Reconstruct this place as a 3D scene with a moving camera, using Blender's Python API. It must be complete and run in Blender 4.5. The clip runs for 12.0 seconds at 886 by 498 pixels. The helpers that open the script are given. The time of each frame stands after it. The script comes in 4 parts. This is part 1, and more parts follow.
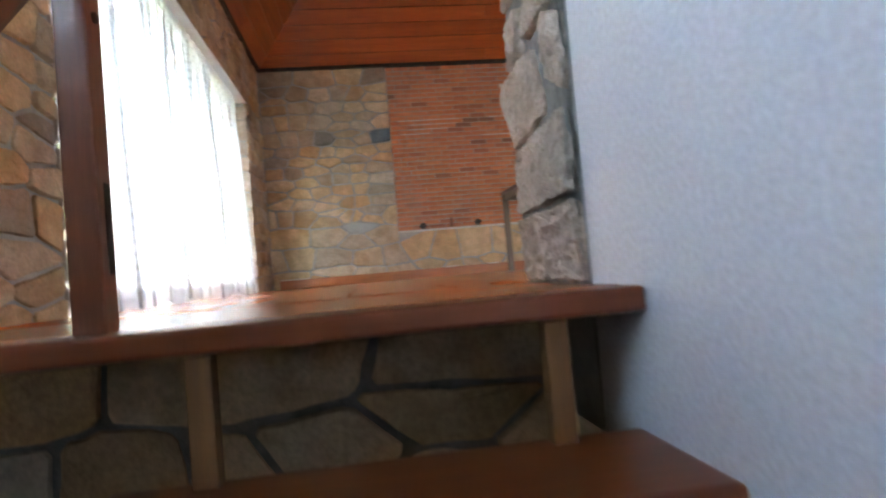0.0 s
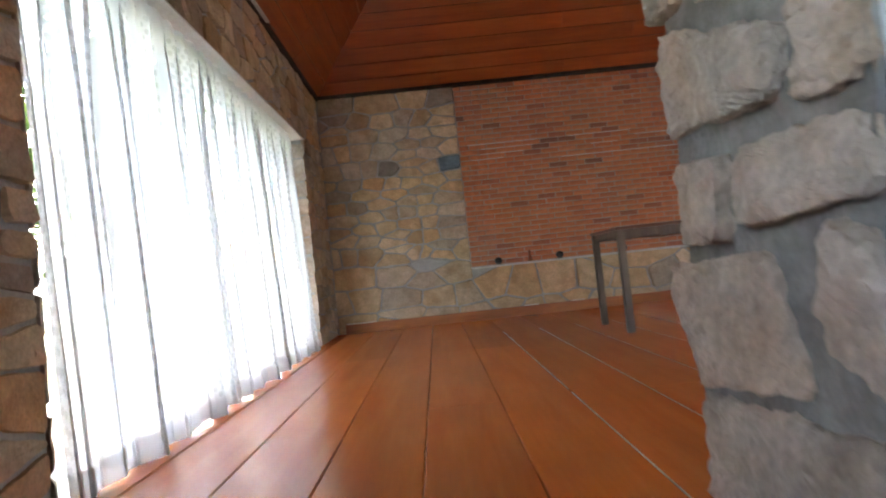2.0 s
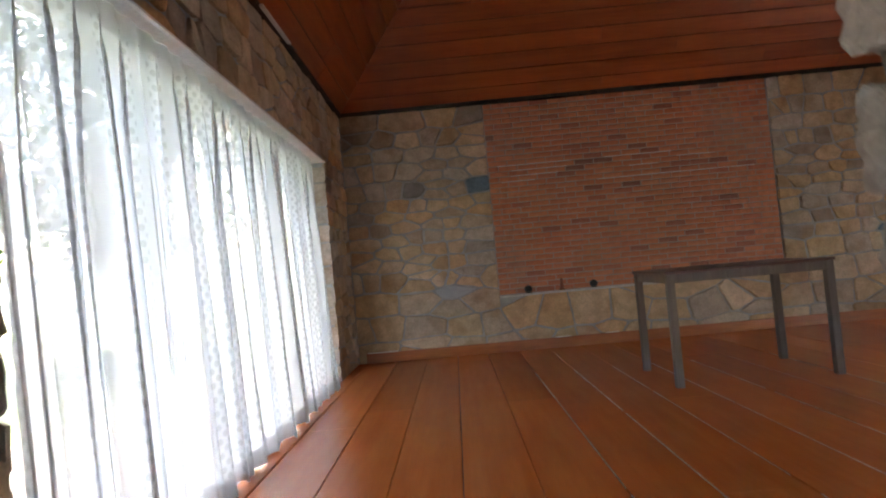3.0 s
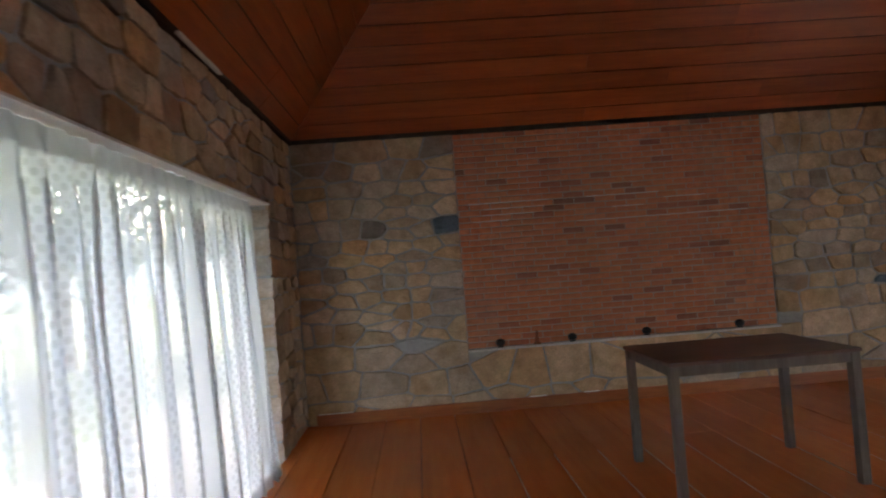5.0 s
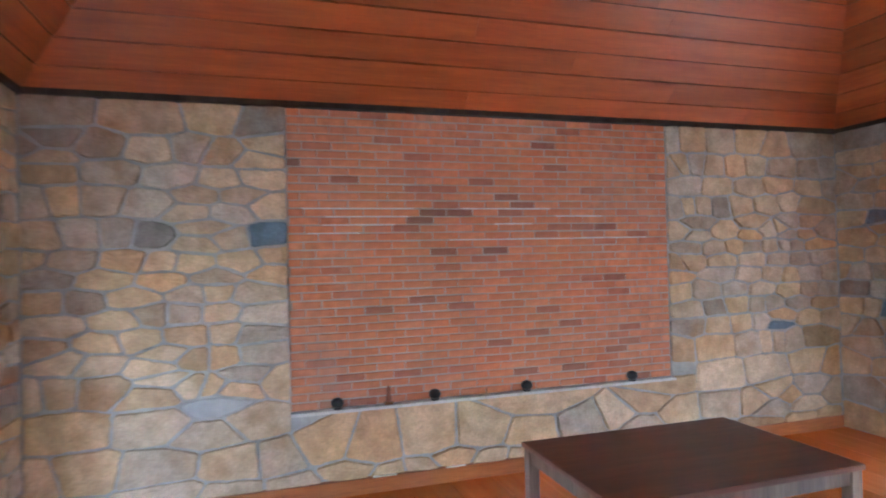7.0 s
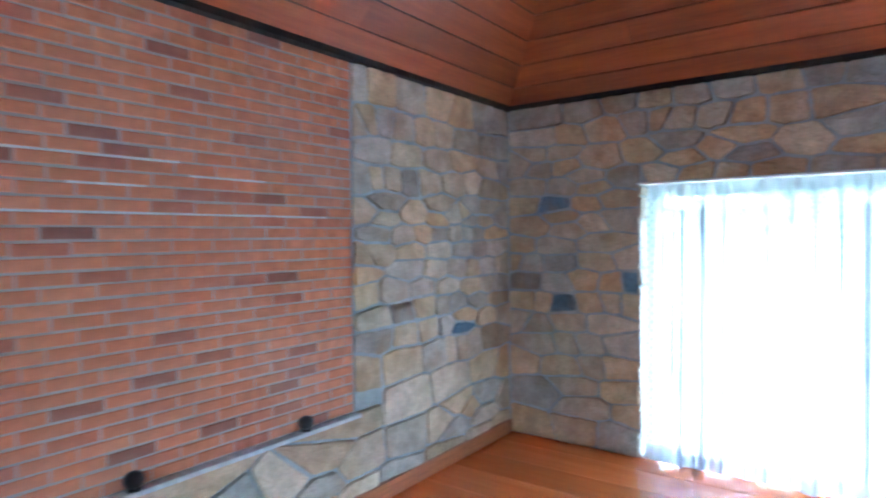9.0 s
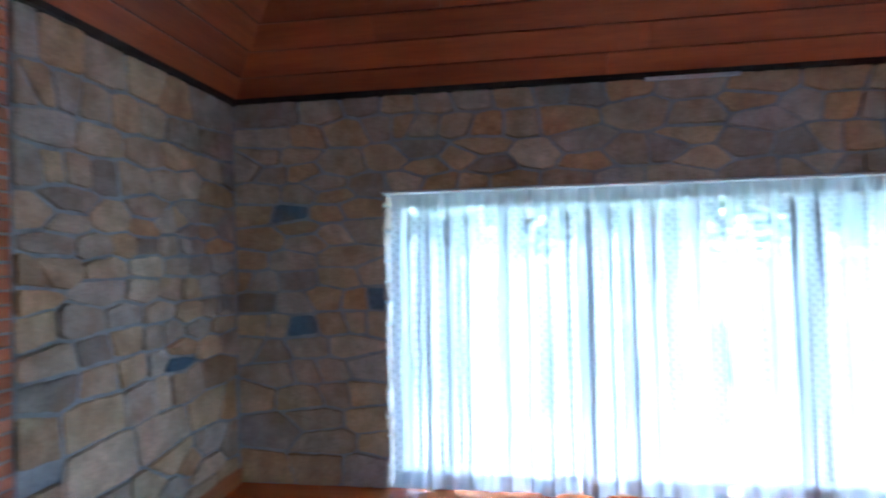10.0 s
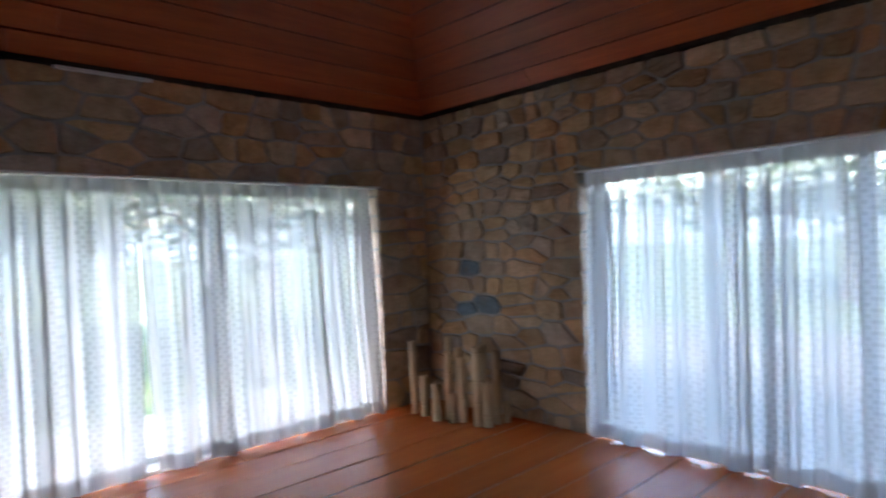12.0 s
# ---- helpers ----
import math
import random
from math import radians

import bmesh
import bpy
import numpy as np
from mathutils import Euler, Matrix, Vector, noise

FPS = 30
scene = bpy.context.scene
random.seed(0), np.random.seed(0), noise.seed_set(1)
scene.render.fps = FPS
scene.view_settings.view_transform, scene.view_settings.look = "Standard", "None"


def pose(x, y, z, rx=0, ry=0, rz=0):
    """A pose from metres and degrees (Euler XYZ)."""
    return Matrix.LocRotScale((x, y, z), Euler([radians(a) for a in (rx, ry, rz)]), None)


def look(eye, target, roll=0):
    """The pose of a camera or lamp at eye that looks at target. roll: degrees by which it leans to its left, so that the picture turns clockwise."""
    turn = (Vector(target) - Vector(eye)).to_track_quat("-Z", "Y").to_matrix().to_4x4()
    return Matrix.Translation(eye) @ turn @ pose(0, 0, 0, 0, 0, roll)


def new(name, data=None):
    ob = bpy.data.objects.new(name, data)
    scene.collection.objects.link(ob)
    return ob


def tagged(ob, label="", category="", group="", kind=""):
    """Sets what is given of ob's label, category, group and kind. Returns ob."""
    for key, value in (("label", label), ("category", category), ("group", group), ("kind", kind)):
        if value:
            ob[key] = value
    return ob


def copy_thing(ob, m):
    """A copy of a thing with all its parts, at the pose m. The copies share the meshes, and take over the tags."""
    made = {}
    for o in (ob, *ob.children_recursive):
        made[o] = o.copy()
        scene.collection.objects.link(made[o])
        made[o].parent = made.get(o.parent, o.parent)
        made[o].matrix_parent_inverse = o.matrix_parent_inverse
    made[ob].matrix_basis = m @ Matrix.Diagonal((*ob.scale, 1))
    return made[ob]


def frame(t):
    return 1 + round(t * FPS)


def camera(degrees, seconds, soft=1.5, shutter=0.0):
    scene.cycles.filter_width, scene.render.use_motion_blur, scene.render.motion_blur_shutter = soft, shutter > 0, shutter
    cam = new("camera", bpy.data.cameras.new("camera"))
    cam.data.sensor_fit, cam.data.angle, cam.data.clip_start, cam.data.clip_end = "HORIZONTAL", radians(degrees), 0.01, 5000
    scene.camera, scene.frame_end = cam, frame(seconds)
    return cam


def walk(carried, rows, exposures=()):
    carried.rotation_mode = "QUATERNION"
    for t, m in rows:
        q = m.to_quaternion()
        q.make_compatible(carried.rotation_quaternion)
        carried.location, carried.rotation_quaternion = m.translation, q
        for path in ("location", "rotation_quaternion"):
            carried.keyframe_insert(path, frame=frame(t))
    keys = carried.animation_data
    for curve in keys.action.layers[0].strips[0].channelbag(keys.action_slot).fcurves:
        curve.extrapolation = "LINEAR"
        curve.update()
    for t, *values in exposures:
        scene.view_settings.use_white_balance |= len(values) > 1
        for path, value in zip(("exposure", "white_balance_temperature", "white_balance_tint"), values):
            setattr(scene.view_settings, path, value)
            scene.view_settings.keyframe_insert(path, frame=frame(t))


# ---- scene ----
cam = camera(72.9, 12.0, 2.0, 0.5)
PATH = [
    (0, (0.537, 0.483, 0.05), (0.797, 2.464, 0.126), -5.0),
    (0.5, (0.577, 0.66, 0.196), (0.627, 2.658, 0.272), -6.4),
    (1, (0.546, 0.78, 0.351), (0.563, 2.778, 0.449), -5.4),
    (1.5, (0.529, 0.959, 0.508), (0.598, 2.957, 0.563), -5.9),
    (2, (0.574, 1.137, 0.58), (0.605, 3.136, 0.653), -6.1),
    (2.5, (0.562, 1.297, 0.737), (0.514, 3.295, 0.814), -5.7),
    (3, (0.523, 1.465, 0.898), (0.491, 3.463, 0.97), -5.2),
    (4.8, (0.52, 2.055, 1.418), (0.573, 4.054, 1.461), -4.6),
    (5, (0.557, 2.147, 1.4), (0.645, 4.144, 1.45), -4.4),
    (5.5, (0.695, 2.508, 1.425), (0.849, 4.502, 1.461), -3.9),
    (6, (0.719, 2.772, 1.489), (0.957, 4.757, 1.514), -3.0),
    (6.5, (0.684, 3.24, 1.572), (1.067, 5.203, 1.597), -1.8),
    (6.7, (0.719, 3.401, 1.581), (1.181, 5.347, 1.612), -1.5),
    (8.3, (1.104, 4.888, 1.631), (2.333, 6.466, 1.586), -1.4),
    (8.5, (1.208, 5.017, 1.628), (2.546, 6.503, 1.598), -1.2),
    (9, (1.459, 5.294, 1.603), (3.073, 6.474, 1.56), -0.6),
    (9.5, (1.663, 5.492, 1.562), (3.498, 6.289, 1.576), -0.9),
    (10, (1.837, 5.686, 1.526), (3.814, 5.993, 1.551), -1.3),
    (10.5, (1.846, 5.642, 1.432), (3.843, 5.56, 1.476), -1.6),
    (11, (1.646, 5.662, 1.412), (3.579, 5.147, 1.43), -1.7),
    (11.5, (1.58, 5.754, 1.437), (3.31, 4.749, 1.426), -2.0),
    (12, (1.524, 5.798, 1.444), (2.978, 4.425, 1.427), -2.3),
]

EXPOSURES = [(0.0, 6.25, 7500, 14), (1.0, 6.1, 7600, 15), (1.5, 5.95, 7600, 15), (2.5, 5.45, 7600, 16), (3.2, 5.08, 7600, 17), (5.0, 4.82, 7400, 17), (5.5, 5.15, 7700, 18),
             (6.0, 5.95, 7200, 18), (6.5, 6.65, 6500, 18), (8.5, 6.9, 4900, 0), (9.0, 6.8, 4700, 1), (9.5, 6.4, 4800, 3), (10.5, 4.95, 4750, 7), (11.0, 4.78, 5200, 9), (12.0, 4.48, 6250, 13)]
walk(cam, [(t, look(eye, target, roll)) for t, eye, target, roll in PATH], EXPOSURES)

# ---- world and sun ----
world = bpy.data.worlds.new("sky")
scene.world = world
world.use_nodes = True
wn = world.node_tree
wn.nodes.clear()
sky = wn.nodes.new("ShaderNodeTexSky")
sky.sky_type = "NISHITA"
sky.sun_disc = False
sky.sun_elevation = radians(55)
sky.sun_rotation = radians(7)
sky.dust_density = 3.0
sky.air_density = 1.2
bg = wn.nodes.new("ShaderNodeBackground")
bg.inputs["Strength"].default_value = 0.14
wo = wn.nodes.new("ShaderNodeOutputWorld")
wn.links.new(sky.outputs[0], bg.inputs["Color"])
wn.links.new(bg.outputs[0], wo.inputs["Surface"])

sun_data = bpy.data.lights.new("sun", "SUN")
sun_data.energy = 0.7
sun_data.angle = radians(15)
sun_data.color = (1.0, 0.95, 0.87)
sun = new("sun", sun_data)
sun.matrix_world = look((0.8, 7, 10), (0, 0, 0))


# ---- materials ----
def material(name, rough=0.6, metal=0.0):
    m = bpy.data.materials.new(name)
    m.use_nodes = True
    b = m.node_tree.nodes["Principled BSDF"]
    b.inputs["Roughness"].default_value = rough
    b.inputs["Metallic"].default_value = metal
    return m, m.node_tree, b


def node(nt, kind, **settings):
    n = nt.nodes.new(kind)
    for key, value in settings.items():
        if key in n.inputs:
            n.inputs[key].default_value = value
        else:
            n.inputs[key.replace("_", " ")].default_value = value
    return n


def coords(nt, scale=(1, 1, 1), source="Object", shift=None):
    tc = nt.nodes.new("ShaderNodeTexCoord")
    mp = nt.nodes.new("ShaderNodeMapping")
    mp.inputs["Scale"].default_value = scale
    nt.links.new(tc.outputs[source], mp.inputs["Vector"])
    if shift is not None:
        nt.links.new(shift, mp.inputs["Location"])
    return mp.outputs["Vector"]


def ramp(nt, fac, stops, constant=False):
    r = nt.nodes.new("ShaderNodeValToRGB")
    r.color_ramp.interpolation = "CONSTANT" if constant else "LINEAR"
    while len(r.color_ramp.elements) < len(stops):
        r.color_ramp.elements.new(0.5)
    for e, (p, c) in zip(r.color_ramp.elements, stops):
        e.position = p
        e.color = (*c, 1)
    nt.links.new(fac, r.inputs["Fac"])
    return r.outputs["Color"]


def noise_tex(nt, vec, scale, detail=4, rough=0.55):
    n = node(nt, "ShaderNodeTexNoise", Scale=scale, Detail=detail, Roughness=rough)
    nt.links.new(vec, n.inputs["Vector"])
    return n.outputs["Fac"]


def mixc(nt, a, b, fac, blend="MIX"):
    m = nt.nodes.new("ShaderNodeMix")
    m.data_type, m.blend_type = "RGBA", blend
    for value, socket in ((fac, m.inputs[0]), (a, m.inputs[6]), (b, m.inputs[7])):
        if isinstance(value, (int, float)):
            socket.default_value = value
        elif isinstance(value, tuple):
            socket.default_value = (*value, 1)
        else:
            nt.links.new(value, socket)
    return m.outputs[2]


def maths(nt, op, a, b=0.0):
    m = nt.nodes.new("ShaderNodeMath")
    m.operation = op
    for value, socket in ((a, m.inputs[0]), (b, m.inputs[1])):
        if isinstance(value, (int, float)):
            socket.default_value = value
        else:
            nt.links.new(value, socket)
    return m.outputs[0]


def bump(nt, bsdf, height, strength=0.3, distance=0.01):
    b = node(nt, "ShaderNodeBump", Strength=strength, Distance=distance)
    nt.links.new(height, b.inputs["Height"])
    nt.links.new(b.outputs["Normal"], bsdf.inputs["Normal"])


def stone_material(name, tones, rough_scale=1.0):
    """Quarried stone: a tone for each block, mottled, with stains and a rough face."""
    m, nt, b = material(name, 0.85)
    info = nt.nodes.new("ShaderNodeObjectInfo")
    vec = coords(nt)
    tone = ramp(nt, info.outputs["Random"], tones)
    mottle = noise_tex(nt, vec, 9, 6, 0.6)
    grain = noise_tex(nt, vec, 70, 4, 0.6)
    stain = noise_tex(nt, vec, 3.2, 3)
    c = mixc(nt, tone, ramp(nt, mottle, [(0.3, (0.76, 0.71, 0.65)), (0.7, (1.22, 1.18, 1.14))]), 1.0, "MULTIPLY")
    c = mixc(nt, c, (0.36, 0.19, 0.07), maths(nt, "MULTIPLY", ramp(nt, stain, [(0.55, (0, 0, 0)), (0.72, (1, 1, 1))]), 0.45))
    c = mixc(nt, c, ramp(nt, grain, [(0.35, (0.75, 0.75, 0.75)), (0.65, (1.1, 1.1, 1.1))]), 0.7, "MULTIPLY")
    nt.links.new(c, b.inputs["Base Color"])
    h = maths(nt, "ADD", maths(nt, "MULTIPLY", mottle, 1.0), maths(nt, "MULTIPLY", grain, 0.25))
    bump(nt, b, h, 0.7 * rough_scale, 0.02)
    return m


def cement_material(name, dark, light, scale):
    m, nt, b = material(name, 0.9)
    a = noise_tex(nt, coords(nt), scale, 5)
    nt.links.new(ramp(nt, a, [(0.3, dark), (0.7, light)]), b.inputs["Base Color"])
    bump(nt, b, a, 0.4, 0.01)
    return m


STONE_TONES = [(0.0, (0.362, 0.254, 0.158)), (0.12, (0.588, 0.441, 0.282)), (0.25, (0.418, 0.35, 0.282)), (0.38, (0.621, 0.452, 0.271)), (0.5, (0.475, 0.39, 0.305)),
               (0.6, (0.565, 0.35, 0.186)), (0.7, (0.655, 0.531, 0.39)), (0.8, (0.373, 0.294, 0.226)), (0.9, (0.542, 0.475, 0.401)), (1.0, (0.271, 0.232, 0.198))]
M_STONE = stone_material("wall_stone", STONE_TONES)
M_STONE_BLUE = stone_material("blue_stone", [(0.0, (0.13, 0.21, 0.29)), (1.0, (0.17, 0.25, 0.32))])
M_STONE_DARK = stone_material("dark_stone", [(0.0, (0.2, 0.2, 0.195)), (1.0, (0.25, 0.24, 0.23))])
M_PATCH = cement_material("cement_patch", (0.34, 0.35, 0.37), (0.45, 0.46, 0.47), 9)
M_STONE_HEWN = stone_material("hewn_stone", [(0.0, (0.46, 0.385, 0.335)), (0.5, (0.54, 0.45, 0.385)), (1.0, (0.43, 0.385, 0.345))], 2.2)
M_STONE_PALE = stone_material("pale_stone", [(0.0, (0.48, 0.41, 0.35)), (0.5, (0.57, 0.47, 0.4)), (1.0, (0.43, 0.39, 0.35))], 1.5)


def plain_noise_material(name, dark, light, scale, rough, bump_strength=0.2, fine=60):
    m, nt, b = material(name, rough)
    vec = coords(nt)
    a, f = noise_tex(nt, vec, scale, 5), noise_tex(nt, vec, fine, 3)
    c = ramp(nt, a, [(0.3, dark), (0.7, light)])
    c = mixc(nt, c, ramp(nt, f, [(0.3, (0.85, 0.85, 0.85)), (0.7, (1.08, 1.08, 1.08))]), 0.8, "MULTIPLY")
    nt.links.new(c, b.inputs["Base Color"])
    bump(nt, b, maths(nt, "ADD", a, maths(nt, "MULTIPLY", f, 0.3)), bump_strength, 0.01)
    return m


M_MORTAR = plain_noise_material("grey_mortar", (0.28, 0.28, 0.272), (0.43, 0.425, 0.41), 7, 0.95, 0.6)
M_BRICK_MORTAR = plain_noise_material("brick_mortar", (0.32, 0.255, 0.215), (0.45, 0.395, 0.35), 3, 0.95, 0.4)
M_PALE_JOINT = plain_noise_material("chalky_mortar", (0.5, 0.49, 0.47), (0.66, 0.65, 0.63), 14, 0.95, 0.3)
M_PLASTER = plain_noise_material("white_plaster", (0.66, 0.68, 0.71), (0.74, 0.755, 0.78), 1.6, 0.75, 0.03, 90)
M_WHITE_PAINT = plain_noise_material("white_frame_paint", (0.72, 0.72, 0.71), (0.8, 0.8, 0.79), 6, 0.4, 0.05)
# pale colour for the glint along plank edges
M_JOINT_GLINT = plain_noise_material("joint_glint", (0.3, 0.22, 0.16), (0.55, 0.48, 0.4), 5, 0.7, 0.1)
M_MORTAR_DARK = plain_noise_material("rough_pillar_mortar", (0.16, 0.15, 0.135), (0.3, 0.29, 0.27), 16, 0.95, 1.0, 120)
M_BLACK = plain_noise_material("black_lacquer", (0.01, 0.01, 0.011), (0.02, 0.02, 0.022), 20, 0.35, 0.05)
M_GRASS = plain_noise_material("grass", (0.08, 0.11, 0.05), (0.12, 0.16, 0.08), 1.2, 0.95, 0.5, 25)
M_PAVING = plain_noise_material("terrace_concrete", (0.13, 0.13, 0.12), (0.19, 0.19, 0.175), 2, 0.9, 0.2)
# forest green paled and blued to carry the distance haze
M_HILL = plain_noise_material("hazed_forest", (0.2, 0.26, 0.24), (0.3, 0.35, 0.33), 0.06, 1.0, 0.3, 0.5)
M_BARK = plain_noise_material("bark", (0.1, 0.07, 0.05), (0.2, 0.15, 0.1), 12, 0.95, 0.6)
M_METAL = plain_noise_material("galvanised_rail", (0.5, 0.5, 0.5), (0.62, 0.62, 0.62), 12, 0.4, 0.05)


def brick_material(name, per_island):
    m, nt, b = material(name, 0.85)
    info = nt.nodes.new("ShaderNodeNewGeometry" if per_island else "ShaderNodeObjectInfo")
    r = info.outputs["Random Per Island" if per_island else "Random"]
    vec = coords(nt)
    tone = ramp(nt, r, [(0.0, (0.494, 0.161, 0.0747)), (0.25, (0.598, 0.213, 0.0978)), (0.5, (0.529, 0.178, 0.0805)), (0.75, (0.632, 0.241, 0.121)),
                        (0.9, (0.46, 0.149, 0.0805)), (0.95, (0.368, 0.127, 0.0747)), (1.0, (0.23, 0.0978, 0.0633))])
    big, mid, fine = noise_tex(nt, vec, 1.3, 3), noise_tex(nt, vec, 14, 5), noise_tex(nt, vec, 110, 3)
    c = mixc(nt, tone, ramp(nt, mid, [(0.3, (0.7, 0.66, 0.64)), (0.7, (1.15, 1.15, 1.15))]), 0.8, "MULTIPLY")
    c = mixc(nt, c, (0.43, 0.27, 0.2), maths(nt, "MULTIPLY", ramp(nt, big, [(0.45, (0, 0, 0)), (0.7, (1, 1, 1))]), 0.4))
    nt.links.new(c, b.inputs["Base Color"])
    bump(nt, b, maths(nt, "ADD", mid, maths(nt, "MULTIPLY", fine, 0.5)), 0.5, 0.006)
    return m


M_BRICK = brick_material("red_brick", False)
M_BRICK_REST = brick_material("red_brick_rest", True)


def wood_material(name, dark, light, rough, along, per="object", gloss_coat=0.0, bump_strength=0.08, vary=0.35, fine_grain=0.7):
    """Wood with grain along the axis 'along'; per: what gives each board its own tone."""
    m, nt, b = material(name, rough)
    if per == "island":
        r = nt.nodes.new("ShaderNodeNewGeometry").outputs["Random Per Island"]
    else:
        r = nt.nodes.new("ShaderNodeObjectInfo").outputs["Random"]
    scale = [9.0, 9.0, 9.0]
    scale["xyz".index(along)] = 0.7
    comb = nt.nodes.new("ShaderNodeCombineXYZ")
    for i in range(3):
        nt.links.new(maths(nt, "MULTIPLY", r, 37.0 + 11 * i), comb.inputs[i])
    vec = coords(nt, scale, "Object", comb.outputs[0])
    grain = noise_tex(nt, vec, 1.6, 7, 0.62)
    fine = noise_tex(nt, vec, 9, 4, 0.6)
    wide = noise_tex(nt, coords(nt), 1.7, 3)
    c = ramp(nt, grain, [(0.28, dark), (0.5, tuple((a + d) / 2 for a, d in zip(light, dark))), (0.72, light)])
    c = mixc(nt, c, ramp(nt, fine, [(0.3, (0.7, 0.66, 0.62)), (0.65, (1.08, 1.08, 1.08))]), fine_grain, "MULTIPLY")
    c = mixc(nt, c, ramp(nt, r, [(0.0, (1 - vary, 1 - vary, 1 - vary)), (1.0, (1 + vary, 1 + vary * 0.9, 1 + vary * 0.8))]), 1.0, "MULTIPLY")
    c = mixc(nt, c, ramp(nt, wide, [(0.3, (0.9, 0.88, 0.86)), (0.7, (1.06, 1.06, 1.06))]), 0.6, "MULTIPLY")
    nt.links.new(c, b.inputs["Base Color"])
    if bump_strength:
        rr = maths(nt, "ADD", maths(nt, "MULTIPLY", wide, 0.18), rough - 0.09)
        nt.links.new(rr, b.inputs["Roughness"])
    if gloss_coat:
        b.inputs["Coat Weight"].default_value = gloss_coat
        b.inputs["Coat Roughness"].default_value = 0.12
    if bump_strength:
        bump(nt, b, maths(nt, "ADD", grain, maths(nt, "MULTIPLY", fine, 0.3)), bump_strength, 0.004)
    return m


M_FLOOR = wood_material("varnished_floor_wood", (0.53, 0.125, 0.024), (0.64, 0.18, 0.038), 0.27, "y", "object", 0.0, 0.0, 0.12, 0.12)
M_FLOOR_X = wood_material("varnished_landing_wood", (0.46, 0.108, 0.022), (0.58, 0.16, 0.034), 0.27, "x", "object", 0.0, 0.0, 0.12, 0.2)
M_TREAD = wood_material("dark_tread_wood", (0.15, 0.036, 0.013), (0.26, 0.066, 0.022), 0.33, "x", "object", 0.0, 0.0, 0.12, 0.4)
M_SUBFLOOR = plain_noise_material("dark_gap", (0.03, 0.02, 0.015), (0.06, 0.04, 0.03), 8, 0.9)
M_CEIL_X = wood_material("ceiling_wood_x", (0.27, 0.052, 0.011), (0.42, 0.098, 0.022), 0.42, "x", "island", 0.0, 0.08, 0.16, 0.45)
M_CEIL_Y = wood_material("ceiling_wood_y", (0.27, 0.052, 0.011), (0.42, 0.098, 0.022), 0.42, "y", "island", 0.0, 0.08, 0.16, 0.45)
M_SKIRT = wood_material("skirting_wood", (0.28, 0.08, 0.022), (0.45, 0.15, 0.045), 0.35, "x", "object", 0.3)
M_TABLE = wood_material("worn_table_wood", (0.08, 0.035, 0.024), (0.16, 0.07, 0.048), 0.38, "x", "object", 0.0, 0.12, 0.1)
M_TABLE_LEG = wood_material("worn_leg_wood", (0.1, 0.075, 0.06), (0.2, 0.15, 0.12), 0.6, "z", "object", 0.0, 0.15, 0.1)
M_RAIL = wood_material("stained_rail_wood", (0.14, 0.04, 0.017), (0.27, 0.085, 0.035), 0.4, "z", "object", 0.2)
M_UPRIGHT = wood_material("raw_upright_wood", (0.2, 0.085, 0.026), (0.32, 0.145, 0.045), 0.6, "z", "object")
M_BAMBOO = wood_material("dry_bamboo", (0.56, 0.41, 0.24), (0.78, 0.62, 0.42), 0.5, "z", "object", 0.0, 0.12, 0.18)
M_BAMBOO_IN = plain_noise_material("bamboo_inside", (0.12, 0.07, 0.035), (0.2, 0.12, 0.06), 20, 0.8)


def glass_material():
    m, nt, b = material("window_glass", 0.02)
    b.inputs["Transmission Weight"].default_value = 1.0
    b.inputs["IOR"].default_value = 1.1
    b.inputs["Base Color"].default_value = (0.97, 0.99, 0.98, 1)
    return m


M_GLASS = glass_material()


